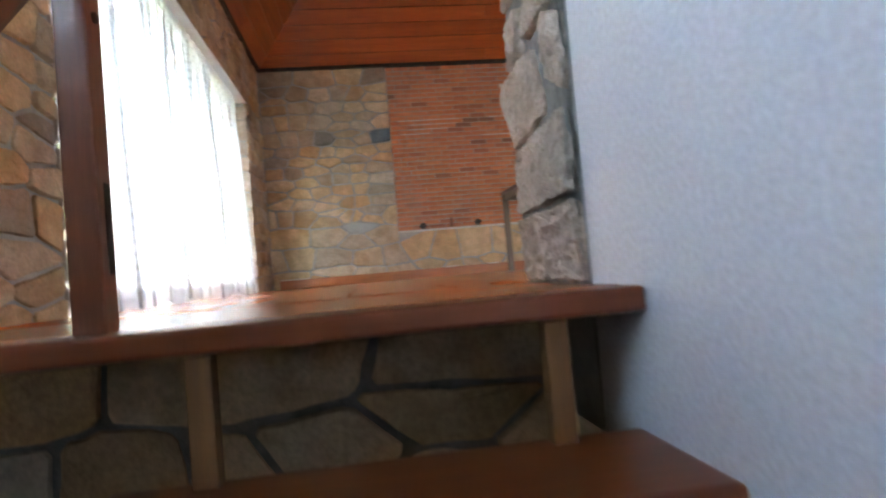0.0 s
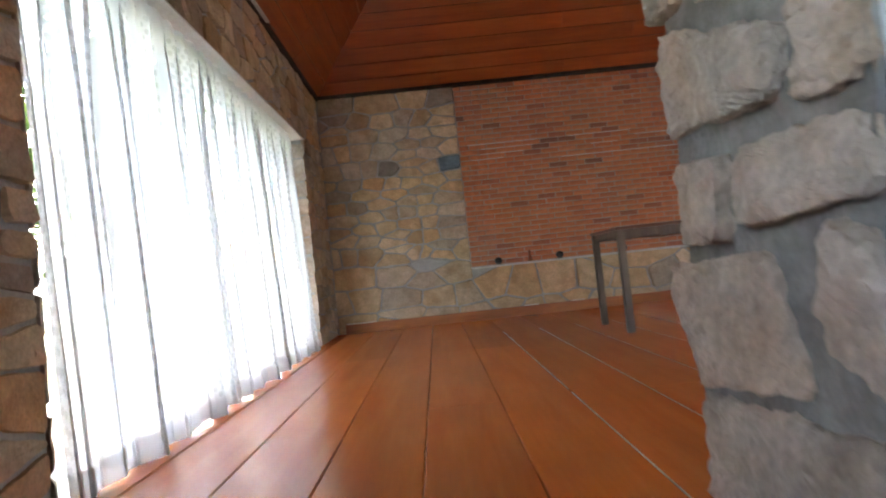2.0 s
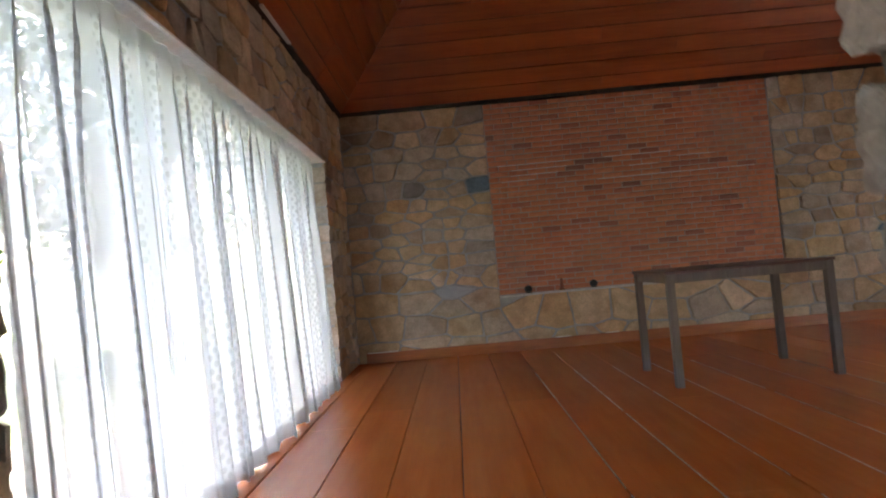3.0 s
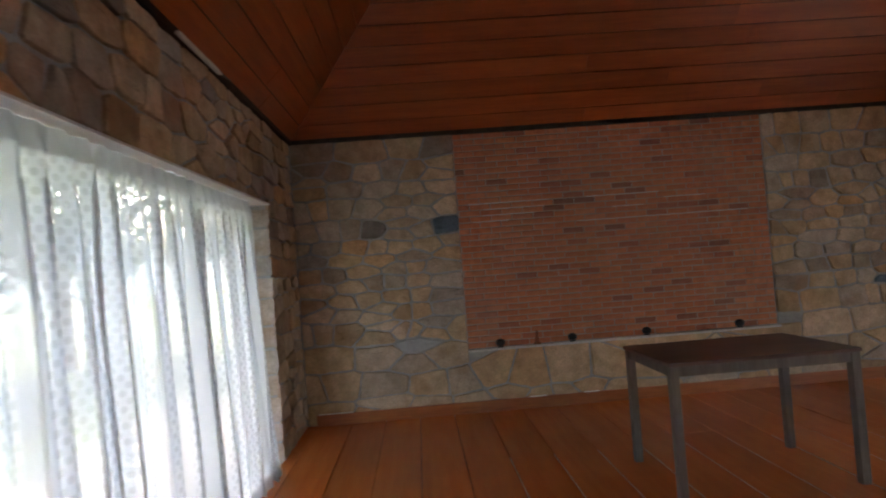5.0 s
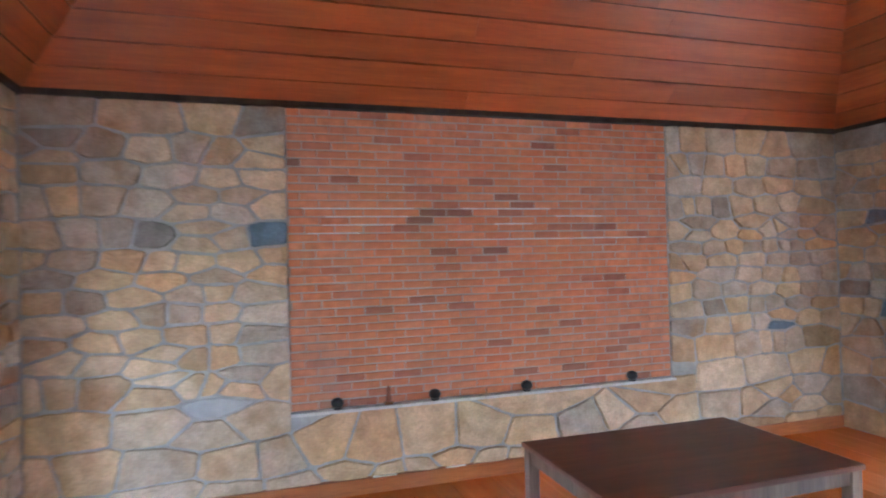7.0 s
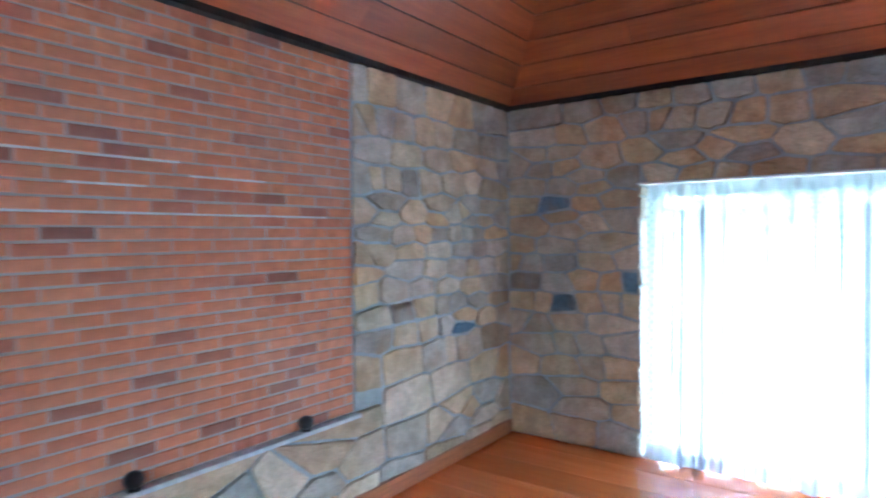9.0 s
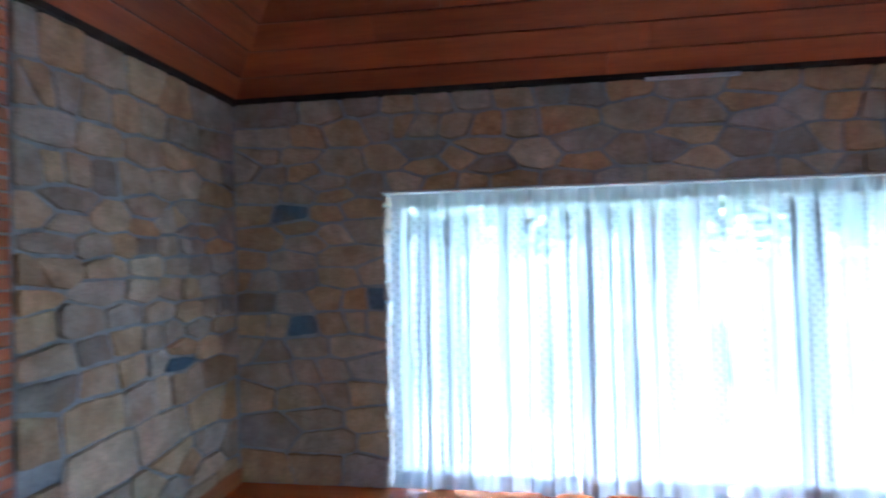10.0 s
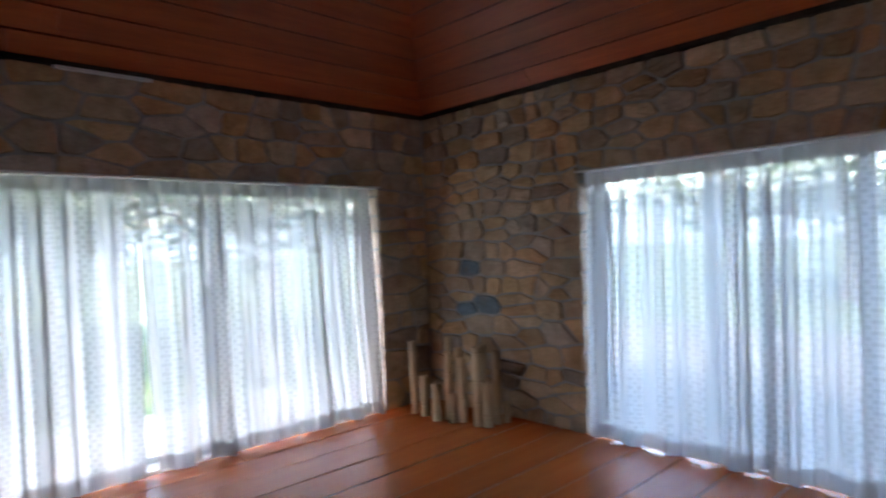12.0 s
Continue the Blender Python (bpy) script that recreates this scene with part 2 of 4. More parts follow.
def curtain_material(name, open_cloth, open_dot):
    """White voile with rows of sheer dots: the dots let more of the view through than the cloth."""
    m = bpy.data.materials.new(name)
    m.use_nodes = True
    nt = m.node_tree
    nt.nodes.clear()
    out = nt.nodes.new("ShaderNodeOutputMaterial")
    uv = nt.nodes.new("ShaderNodeUVMap")
    sep = nt.nodes.new("ShaderNodeSeparateXYZ")
    nt.links.new(uv.outputs[0], sep.inputs[0])
    step_u, step_v, radius = 0.056, 0.03, 0.0135
    row = maths(nt, "FLOOR", maths(nt, "DIVIDE", sep.outputs[1], step_v))
    odd = maths(nt, "MULTIPLY", maths(nt, "MODULO", maths(nt, "ABSOLUTE", row), 2.0), 0.5)
    fu = maths(nt, "FRACT", maths(nt, "ADD", maths(nt, "DIVIDE", sep.outputs[0], step_u), maths(nt, "ADD", odd, 100.0)))
    fv = maths(nt, "FRACT", maths(nt, "ADD", maths(nt, "DIVIDE", sep.outputs[1], step_v), 100.0))
    du = maths(nt, "MULTIPLY", maths(nt, "SUBTRACT", fu, 0.5), step_u)
    dv = maths(nt, "MULTIPLY", maths(nt, "SUBTRACT", fv, 0.5), step_v)
    dist = maths(nt, "SQRT", maths(nt, "ADD", maths(nt, "MULTIPLY", du, du), maths(nt, "MULTIPLY", dv, dv)))
    edge = nt.nodes.new("ShaderNodeMapRange")
    edge.inputs["From Min"].default_value, edge.inputs["From Max"].default_value = radius + 0.0015, radius - 0.0015
    nt.links.new(dist, edge.inputs["Value"])
    weave = noise_tex(nt, coords(nt, (1, 1, 1), "UV"), 5, 3)
    cloth = maths(nt, "ADD", maths(nt, "MULTIPLY", weave, 0.08), open_cloth - 0.04)
    # broad bands of dots alternate with plain sheer bands
    across = maths(nt, "FRACT", maths(nt, "DIVIDE", sep.outputs[0], 0.32))
    band = maths(nt, "LESS_THAN", across, 0.53)
    cloth = maths(nt, "ADD", cloth, maths(nt, "MULTIPLY", maths(nt, "SUBTRACT", 1.0, band), 0.015))
    holes = nt.nodes.new("ShaderNodeMix")
    nt.links.new(maths(nt, "MULTIPLY", edge.outputs[0], band), holes.inputs[0])
    nt.links.new(cloth, holes.inputs[2])
    holes.inputs[3].default_value = open_dot
    dif = nt.nodes.new("ShaderNodeBsdfDiffuse")
    dif.inputs["Color"].default_value = (0.84, 0.84, 0.83, 1)
    tra = nt.nodes.new("ShaderNodeBsdfTranslucent")
    tra.inputs["Color"].default_value = (0.52, 0.53, 0.55, 1)
    both = node(nt, "ShaderNodeMixShader", Fac=0.5)
    nt.links.new(dif.outputs[0], both.inputs[1])
    nt.links.new(tra.outputs[0], both.inputs[2])
    see = nt.nodes.new("ShaderNodeBsdfTransparent")
    mix = nt.nodes.new("ShaderNodeMixShader")
    nt.links.new(holes.outputs[0], mix.inputs[0])
    nt.links.new(both.outputs[0], mix.inputs[1])
    nt.links.new(see.outputs[0], mix.inputs[2])
    nt.links.new(mix.outputs[0], out.inputs["Surface"])
    return m


M_VOILE = curtain_material("white_voile", 0.085, 0.29)
M_HEM = curtain_material("voile_hem", 0.045, 0.045)


# ---- mesh helpers ----
def mesh_object(name, bm, mat, parent=None, smooth=False):
    me = bpy.data.meshes.new(name)
    bm.normal_update()
    bm.to_mesh(me)
    bm.free()
    for m in mat if isinstance(mat, (list, tuple)) else [mat]:
        me.materials.append(m)
    if smooth:
        me.polygons.foreach_set("use_smooth", [True] * len(me.polygons))
    ob = new(name, me)
    if parent is not None:
        ob.parent = parent
    return ob


def part(name, bm, mat, parent, label="", smooth=False):
    ob = mesh_object(name, bm, mat, parent, smooth)
    if label:
        ob["label"] = label
    return ob


def add_box(bm, lo, hi, bevel=0.0, matrix=None):
    vs = [bm.verts.new((x, y, z)) for x in (lo[0], hi[0]) for y in (lo[1], hi[1]) for z in (lo[2], hi[2])]
    fs = [bm.faces.new([vs[i] for i in q]) for q in ((0, 1, 3, 2), (4, 6, 7, 5), (0, 4, 5, 1), (2, 3, 7, 6), (0, 2, 6, 4), (1, 5, 7, 3))]
    if bevel:
        es = {e for f in fs for e in f.edges}
        made = bmesh.ops.bevel(bm, geom=list(es), offset=bevel, segments=2, affect="EDGES", profile=0.6)
        vs = list({v for f in made["faces"] for v in f.verts} | {v for v in vs if v.is_valid})
    if matrix is not None:
        bmesh.ops.transform(bm, matrix=matrix, verts=vs)
    return vs


def box(lo, hi, bevel=0.0, matrix=None):
    bm = bmesh.new()
    add_box(bm, lo, hi, bevel, matrix)
    return bm


def lathe(profile, segments=24, matrix=None):
    """A turned solid from (radius, height) pairs."""
    bm = bmesh.new()
    rings = []
    for r, z in profile:
        rings.append([bm.verts.new((r * math.cos(2 * math.pi * i / segments), r * math.sin(2 * math.pi * i / segments), z)) for i in range(segments)])
    for a, b in zip(rings, rings[1:]):
        for i in range(segments):
            j = (i + 1) % segments
            bm.faces.new((a[i], a[j], b[j], b[i]))
    bm.faces.new(list(reversed(rings[0])))
    bm.faces.new(rings[-1])
    if matrix is not None:
        bmesh.ops.transform(bm, matrix=matrix, verts=bm.verts)
    return bm


# ---- plan ----
XW, XE, YS, YN, HIGH, LINTEL, S_LINTEL = -0.55, 5.72, 2.05, 7.74, 2.61, 1.967, 1.94
THICK, PROUD = 0.34, 0.02
W_WIN, E_WIN, S_WIN = (2.86, 6.775), (2.585, 6.685), (1.45, 4.035)
PANEL = (0.968, 3.95, 0.585)
PILLAR_X, PILLAR_S, NOSE = 0.972, 1.66, 1.42
PLASTER_X = 0.99
RISE, GOING, STEPS = 0.245, 0.235, 10
LOWER = -RISE * STEPS


def wall_object(name, boxes, mat, label):
    bm = bmesh.new()
    for lo, hi in boxes:
        add_box(bm, lo, hi)
    return tagged(mesh_object(name, bm, mat), label, "wall", kind="structure")


m0 = PROUD
wall_north = wall_object("wall_north", [
    ((XW - THICK, YN + m0, -0.3), (PANEL[0], YN + THICK, HIGH - 0.006)),
    ((PANEL[1], YN + m0, -0.3), (XE + THICK, YN + THICK, HIGH - 0.006)),
    ((PANEL[0], YN + m0, -0.3), (PANEL[1], YN + THICK, PANEL[2] - 0.012)),
    ((PANEL[0], YN + 0.035, PANEL[2] - 0.012), (PANEL[1], YN + THICK, HIGH - 0.006))], M_MORTAR, "rubble stone wall with grey mortar joints")
wall_west = wall_object("wall_west", [
    ((XW - THICK, 0.75, LOWER), (XW - m0, W_WIN[0], HIGH - 0.006)),
    ((XW - THICK, -2.0, LOWER), (XW - m0, -0.85, HIGH - 0.006)),
    ((XW - THICK, -0.85, LOWER), (XW - m0, 0.75, 1.0)),
    ((XW - THICK, -0.85, LINTEL), (XW - m0, 0.75, HIGH - 0.006)),
    ((XW - THICK, W_WIN[1], -0.3), (XW - m0, YN + m0, HIGH - 0.006)),
    ((XW - THICK, W_WIN[0], LINTEL), (XW - m0, W_WIN[1], HIGH - 0.006)),
    ((XW - THICK, W_WIN[0], LOWER), (XW - m0, W_WIN[1], -0.02))], M_MORTAR, "rubble stone wall round a wide curtained window")
wall_east = wall_object("wall_east", [
    ((XE + m0, YS - THICK, -0.3), (XE + THICK, E_WIN[0], HIGH - 0.006)),
    ((XE + m0, E_WIN[1], -0.3), (XE + THICK, YN + m0, HIGH - 0.006)),
    ((XE + m0, E_WIN[0], LINTEL), (XE + THICK, E_WIN[1], HIGH - 0.006)),
    ((XE + m0, E_WIN[0], -0.3), (XE + THICK, E_WIN[1], -0.02))], M_MORTAR, "rubble stone wall round a wide curtained window")
wall_south = wall_object("wall_south", [
    ((PILLAR_X + 0.016, PILLAR_S, -0.3), (S_WIN[0], YS + 0.03, HIGH - 0.006)),
    ((S_WIN[1], PILLAR_S, -0.3), (XE + m0, YS - m0, HIGH - 0.006)),
    ((S_WIN[0], PILLAR_S, S_LINTEL), (S_WIN[1], YS - m0, HIGH - 0.006)),
    ((S_WIN[0], PILLAR_S, -0.3), (S_WIN[1], YS - m0, -0.02))], M_MORTAR, "rubble stone wall ending in a rough stone pillar")
wall_stair = wall_object("wall_stair", [((PLASTER_X, -2.0, LOWER), (PLASTER_X + 0.2, PILLAR_S - 0.004, HIGH + 0.1))], M_PLASTER, "smooth white plastered wall beside the stairs")
wall_lower = wall_object("wall_lower", [((XW - m0, -2.2, LOWER), (PLASTER_X, -2.0, HIGH + 0.1))], M_PLASTER, "plain white plastered wall at the foot of the stairs")
wall_under = wall_object("wall_under_landing", [((XW - m0, NOSE + 0.42, LOWER), (PLASTER_X + 0.3, NOSE + 0.6, -0.045))], M_MORTAR_DARK, "dark rubble stone wall under the landing")
tagged(mesh_object("lower_floor", box((XW - THICK, -2.2, LOWER - 0.2), (PLASTER_X + 0.2, NOSE + 0.6, LOWER)), M_PAVING), "plain concrete floor at the foot of the stairs", "floor", kind="structure")
tagged(mesh_object("ceiling_stair", box((XW - THICK, -2.2, HIGH + 0.1), (PLASTER_X + 0.2, YS, HIGH + 0.2)), M_PLASTER), "plain white ceiling above the stairs", "ceiling", kind="structure")


# ---- wooden hip ceiling ----
def ceiling():
    bm = bmesh.new()
    cx0, cx1, cy0, cy1 = XW, XE, YS, YN
    deep = (cy1 - cy0) / 2
    rng = random.Random(4)
    step = 0.125
    slopes = [  # corner, direction along the wall, direction inward, length, material
        ((cx0, cy1), (1, 0), (0, -1), cx1 - cx0, 0), ((cx0, cy0), (1, 0), (0, 1), cx1 - cx0, 0),
        ((cx0, cy0), (0, 1), (1, 0), cy1 - cy0, 1), ((cx1, cy0), (0, 1), (-1, 0), cy1 - cy0, 1)]
    for (ox, oy), al, inn, length, mi in slopes:
        s = 0.0
        while s < deep - 0.01:
            s1 = min(s + step, deep)
            cuts = [0.0]
            while cuts[-1] < length:
                cuts.append(cuts[-1] + rng.uniform(2.2, 4.6))
            for a, b in zip(cuts, cuts[1:]):
                quad = []
                lift = rng.uniform(0, 0.004)
                for ss, end in ((s + 0.003, 0), (s + 0.003, 1), (s1 - 0.003, 1), (s1 - 0.003, 0)):
                    lo, hi = max(a + 0.001, ss), min(b - 0.001, length - ss)
                    quad.append((hi if end else lo, ss))
                if quad[1][0] - quad[0][0] < 0.01 or quad[2][0] - quad[3][0] < -0.05:
                    continue
                front, back = [], []
                for u, ss in quad:
                    x, y = ox + al[0] * u + inn[0] * ss, oy + al[1] * u + inn[1] * ss
                    z = HIGH + 0.02 + ss
                    d = 0.012 + lift
                    front.append(bm.verts.new((x + inn[0] * d * 0.7, y + inn[1] * d * 0.7, z - d * 0.7)))
                    back.append(bm.verts.new((x, y, z)))
                fs = [bm.faces.new(front)]
                for i in range(4):
                    j = (i + 1) % 4
                    fs.append(bm.faces.new((front[i], back[i], back[j], front[j])))
                for f in fs:
                    f.material_index = mi
            s = s1
        # backing behind the boards
        pts = [(0, 0), (length, 0), (length - deep, deep), (deep, deep)]
        vs = []
        for u, ss in pts:
            vs.append(bm.verts.new((ox + al[0] * u + inn[0] * ss, oy + al[1] * u + inn[1] * ss, HIGH + 0.021 + ss)))
        f = bm.faces.new(vs)
        f.material_index = 2
    # batten along the foot of the slopes, coloured dark for the shadow gap there
    t, z0, z1 = 0.03, HIGH - 0.004, HIGH + 0.032
    for lo, hi in (((cx0 - 0.05, cy1 - t, z0), (cx1 + 0.05, cy1 + 0.1, z1)), ((cx0 - 0.05, cy0 - 0.05, z0), (cx1 + 0.05, cy0 + t, z1)),
                   ((cx0 - 0.05, cy0 + t + 0.001, z0), (cx0 + t, cy1 - t - 0.001, z1)), ((cx1 - t, cy0 + t + 0.001, z0), (cx1 + 0.05, cy1 - t - 0.001, z1))):
        n0 = len(bm.faces)
        add_box(bm, lo, hi)
        bm.faces.ensure_lookup_table()
        for f in bm.faces[n0:]:
            f.material_index = 2
    bmesh.ops.recalc_face_normals(bm, faces=bm.faces)
    return tagged(mesh_object("ceiling", bm, [M_CEIL_X, M_CEIL_Y, M_SUBFLOOR]), "hipped ceiling of red-brown varnished boards", "ceiling", kind="structure")


ceiling()


def roof():
    """The tiled hip roof above the ceiling, unseen, with eaves added to shade the windows."""
    bm = bmesh.new()
    e = 0.35
    x0, x1, y0, y1 = XW - THICK - e, XE + THICK + e, YS - THICK - e, YN + THICK + e
    zb = HIGH + 0.1
    d = (y1 - y0) / 2
    zt = zb + d
    lowers = [bm.verts.new(p) for p in ((x0, y0, zb), (x1, y0, zb), (x1, y1, zb), (x0, y1, zb))]
    r0, r1 = bm.verts.new((x0 + d, y0 + d, zt)), bm.verts.new((x1 - d, y0 + d, zt))
    for f in ((lowers[0], lowers[1], r1, r0), (lowers[1], lowers[2], r1), (lowers[2], lowers[3], r0, r1), (lowers[3], lowers[0], r0)):
        bm.faces.new(f)
    # soffit ring between the wall head and the eaves
    xi0, xi1, yi0, yi1 = XW - 0.04, XE + 0.04, YS - 0.04, YN + 0.09
    inner = [bm.verts.new(p) for p in ((xi0, yi0, zb - 0.071), (xi1, yi0, zb - 0.071), (xi1, yi1, zb - 0.071), (xi0, yi1, zb - 0.071))]
    edge = [bm.verts.new((v.co.x, v.co.y, zb - 0.071)) for v in lowers]
    for i in range(4):
        j = (i + 1) % 4
        bm.faces.new((inner[i], inner[j], edge[j], edge[i]))
        bm.faces.new((edge[i], edge[j], lowers[j], lowers[i]))
    bmesh.ops.recalc_face_normals(bm, faces=bm.faces)
    return tagged(mesh_object("roof", bm, M_SUBFLOOR), "dark unseen hipped roof, its eaves added to shade the windows", "roof", kind="structure")


roof()

# ---- floor ----
floor = tagged(mesh_object("floor", box((XW - 0.03, NOSE + 0.02, -0.045), (XE + 0.03, YN + 0.03, -0.022)), M_SUBFLOOR), "glossy red-brown varnished plank floor", "floor", kind="structure")


# ---- rubble stonework ----
def clip(poly, point, normal):
    """The part of a convex polygon behind a line."""
    out = []
    for a, b in zip(poly, poly[1:] + poly[:1]):
        da, db = (a - point).dot(normal), (b - point).dot(normal)
        if da <= 0:
            out.append(a)
        if da * db < 0:
            out.append(a.lerp(b, da / (da - db)))
    return out


def stone_outline(poly, rng, rough):
    """Knocks off the corners of a block and breaks its edges into an uneven line."""
    fine = []
    m = len(poly)
    for i in range(m):
        a, b, c = poly[i - 1], poly[i], poly[(i + 1) % m]
        k = rng.uniform(0.1, 0.24)
        p, q = b.lerp(a, min(k, 0.014 / max((a - b).length, 1e-4))), b.lerp(c, min(k, 0.014 / max((c - b).length, 1e-4)))
        fine += [p, q]
        nxt = c.lerp(b, 0.1)
        cuts = int((nxt - q).length / 0.055)
        for t in range(1, cuts + 1):
            fine.append(q.lerp(nxt, t / (cuts + 1)))
    mid = sum(fine, Vector((0, 0))) / len(fine)
    return [p + (p - mid).normalized() * rng.uniform(-1.0, 0.35) * rough for p in fine], mid


def stone_mesh(poly, depth, rng, place, rough=0.007):
    """A block on a polygon of the wall's (u, v) plane, worn at its edges, proud of the mortar."""
    line, mid = stone_outline(poly, rng, rough)
    n = len(line)
    span = max((p - mid).length for p in line)
    tilt = Vector((rng.uniform(-0.45, 0.45), rng.uniform(-0.55, 0.35))) / max(span, 0.01)
    bm = bmesh.new()
    rings = []
    for k, dd in ((1.0, -0.006), (0.99, 0.75), (0.955, 0.98), (0.5, 1.06)):
        row = []
        for p in line:
            w = p - mid
            d = dd if dd < 0 else depth * dd * (1 + tilt.dot(w)) + (rng.uniform(-0.12, 0.12) * depth if dd > 0.9 else 0)
            x = mid + w * k
            row.append(bm.verts.new(place(x[0], x[1], d)))
        rings.append(row)
    for r0, r1 in zip(rings, rings[1:]):
        for i in range(n):
            j = (i + 1) % n
            bm.faces.new((r0[i], r0[j], r1[j], r1[i]))
    bm.faces.new(rings[-1])
    bmesh.ops.recalc_face_normals(bm, faces=bm.faces)
    return bm


def stone_cells(u0, u1, v0, v1, openings, seed, base=0.0, size=1.0, even=1.0):
    """Irregular rubble in rough courses: blocks grow from uneven rows of centres and meet at mortar joints.
    base: height up to which the blocks are large; even: how flat the courses lie."""
    rng = random.Random(seed)
    stretch = 2.2 * even
    seeds = []
    v = v0
    while v < v1 - 0.03:
        big = 1.4 if v < base else 1.0
        h = rng.choice((0.09, 0.12, 0.15, 0.18, 0.2)) * size * big
        h = min(h, v1 - v) if v1 - v - h > 0.06 else v1 - v
        u = u0 - rng.uniform(0.0, 0.15)
        while u < u1:
            w = rng.choice((0.11, 0.17, 0.24, 0.3, 0.38)) * rng.uniform(0.85, 1.15) * size * big
            c = (u + w / 2 + rng.uniform(-0.2, 0.2) * w, v + h / 2 + rng.uniform(-0.06, 0.06) * h + 0.05 * size / even * noise.noise(Vector((u * 1.3, v * 3.0, seed))))
            if rng.random() < 0.16 and h > 0.13 * size:
                seeds += [(c[0], v + h * 0.27), (c[0] + 0.2 * w, v + h * 0.76)]
            else:
                seeds.append(c)
            u += w
        v += h
    seeds = [Vector(p) for p in seeds if u0 < p[0] < u1 and v0 < p[1] < v1 and not any(a < p[0] < b and c < p[1] < d for a, b, c, d in openings)]
    cells = []
    for p in seeds:
        gap = rng.uniform(0.009, 0.02)
        poly = [Vector((u0, v0)), Vector((u1, v0)), Vector((u1, v1)), Vector((u0, v1))]
        for q in seeds:
            if q is p or abs(q[0] - p[0]) > 0.75 or abs(q[1] - p[1]) > 0.75:
                continue
            normal = Vector((q[0] - p[0], (q[1] - p[1]) * stretch * stretch))
            normal.normalize()
            poly = clip(poly, (p + q) / 2 - normal * gap / 2, normal)
        for a, b, c, d in openings:
            sides = ((a - p[0], Vector((a, 0)), Vector((1, 0))), (p[0] - b, Vector((b, 0)), Vector((-1, 0))), (c - p[1], Vector((0, c)), Vector((0, 1))), (p[1] - d, Vector((0, d)), Vector((0, -1))))
            if not (poly and max(x[0] for x in poly) > a and min(x[0] for x in poly) < b and max(x[1] for x in poly) > c and min(x[1] for x in poly) < d):
                continue
            out = max(sides, key=lambda t: t[0])
            poly = clip(poly, out[1], out[2])
        tidy = [x for i, x in enumerate(poly) if (x - poly[i - 1]).length > 0.012]
        if len(tidy) >= 3 and max(x[0] for x in tidy) - min(x[0] for x in tidy) > 0.03 and max(x[1] for x in tidy) - min(x[1] for x in tidy) > 0.03:
            cells.append(tidy)
    return cells


def stonework(wall, cells, place, seed, special=(), depth=(0.01, 0.028), mat=None):
    """Lays the stones of a wall; special: (u, v, material) of single blocks of another colour."""
    rng = random.Random(seed)
    mids = [sum(c, Vector((0, 0))) / len(c) for c in cells]
    mats = {}
    for u, v, m in special:
        mats[min(range(len(cells)), key=lambda i: (mids[i] - Vector((u, v))).length)] = m
    for i, poly in enumerate(cells):
        part("stone", stone_mesh(poly, rng.uniform(*depth), rng, place), mats.get(i, mat or M_STONE), wall)


# ---- floor planks ----
def plank(lo, hi, mat, parent, name="plank"):
    """A board with eased top edges."""
    bm = bmesh.new()
    e = 0.003
    ring0 = [bm.verts.new((x, y, lo[2])) for x, y in ((lo[0], lo[1]), (hi[0], lo[1]), (hi[0], hi[1]), (lo[0], hi[1]))]
    ring1 = [bm.verts.new((x, y, hi[2] - e)) for x, y in ((lo[0], lo[1]), (hi[0], lo[1]), (hi[0], hi[1]), (lo[0], hi[1]))]
    ring2 = [bm.verts.new((x, y, hi[2])) for x, y in ((lo[0] + e, lo[1] + e), (hi[0] - e, lo[1] + e), (hi[0] - e, hi[1] - e), (lo[0] + e, hi[1] - e))]
    for a, b in ((ring0, ring1), (ring1, ring2)):
        for i in range(4):
            j = (i + 1) % 4
            bm.faces.new((a[i], a[j], b[j], b[i]))
    bm.faces.new(ring2)
    bm.faces.new(list(reversed(ring0)))
    return part(name, bm, mat, parent)


def floor_planks():
    rng = random.Random(11)
    start = 2.175
    edges = [XW - 0.02] + [0.478 + 0.314 * k for k in range(-3, 18)] + [XE + 0.02]
    edges = sorted(x for x in edges if XW - 0.021 <= x <= XE + 0.021)
    for i, (a, b) in enumerate(zip(edges, edges[1:])):
        g = rng.uniform(0.0012, 0.003)
        y0 = start if a < PILLAR_X else YS - 0.03
        cut = rng.uniform(3.6, 6.6)
        spans = [(y0, YN + 0.02)] if i % 3 == 0 else [(y0, cut), (cut, YN + 0.02)]
        for c, d in spans:
            plank((a + g, c + 0.0015, -0.022), (b - g, d - 0.0015, rng.uniform(-0.0015, 0.0012)), M_FLOOR, floor)
    # pale strips paint the light that plank edges catch, away from the curtains
    for x in edges:
        if 0.9 < x < 4.6:
            y, far = YS + rng.uniform(0.0, 0.3), 6.4
            while y < far:
                y1 = min(far, y + rng.uniform(1.2, 3.0))
                part("joint_glint", box((x - 0.0014, y, -0.02), (x + 0.0014, y1, -0.001)), M_JOINT_GLINT, floor, "pale line painted as light caught on the joint's edges")
                y = y1 + rng.uniform(0.02, 0.2)
    for y0, y1 in ((NOSE + 0.105, 1.86), (1.86, start)):
        plank((XW - 0.02, y0 + 0.002, -0.022), (PLASTER_X + 0.02 if y1 < 1.7 else PILLAR_X + 0.03, y1 - 0.002, 0.0), M_FLOOR_X, floor)
    bm = box((XW - 0.02, NOSE, -0.042), (PLASTER_X - 0.002, NOSE + 0.104, 0.0), 0.008)
    part("nosing", bm, M_TREAD, floor, "rounded front board of the landing")


floor_planks()

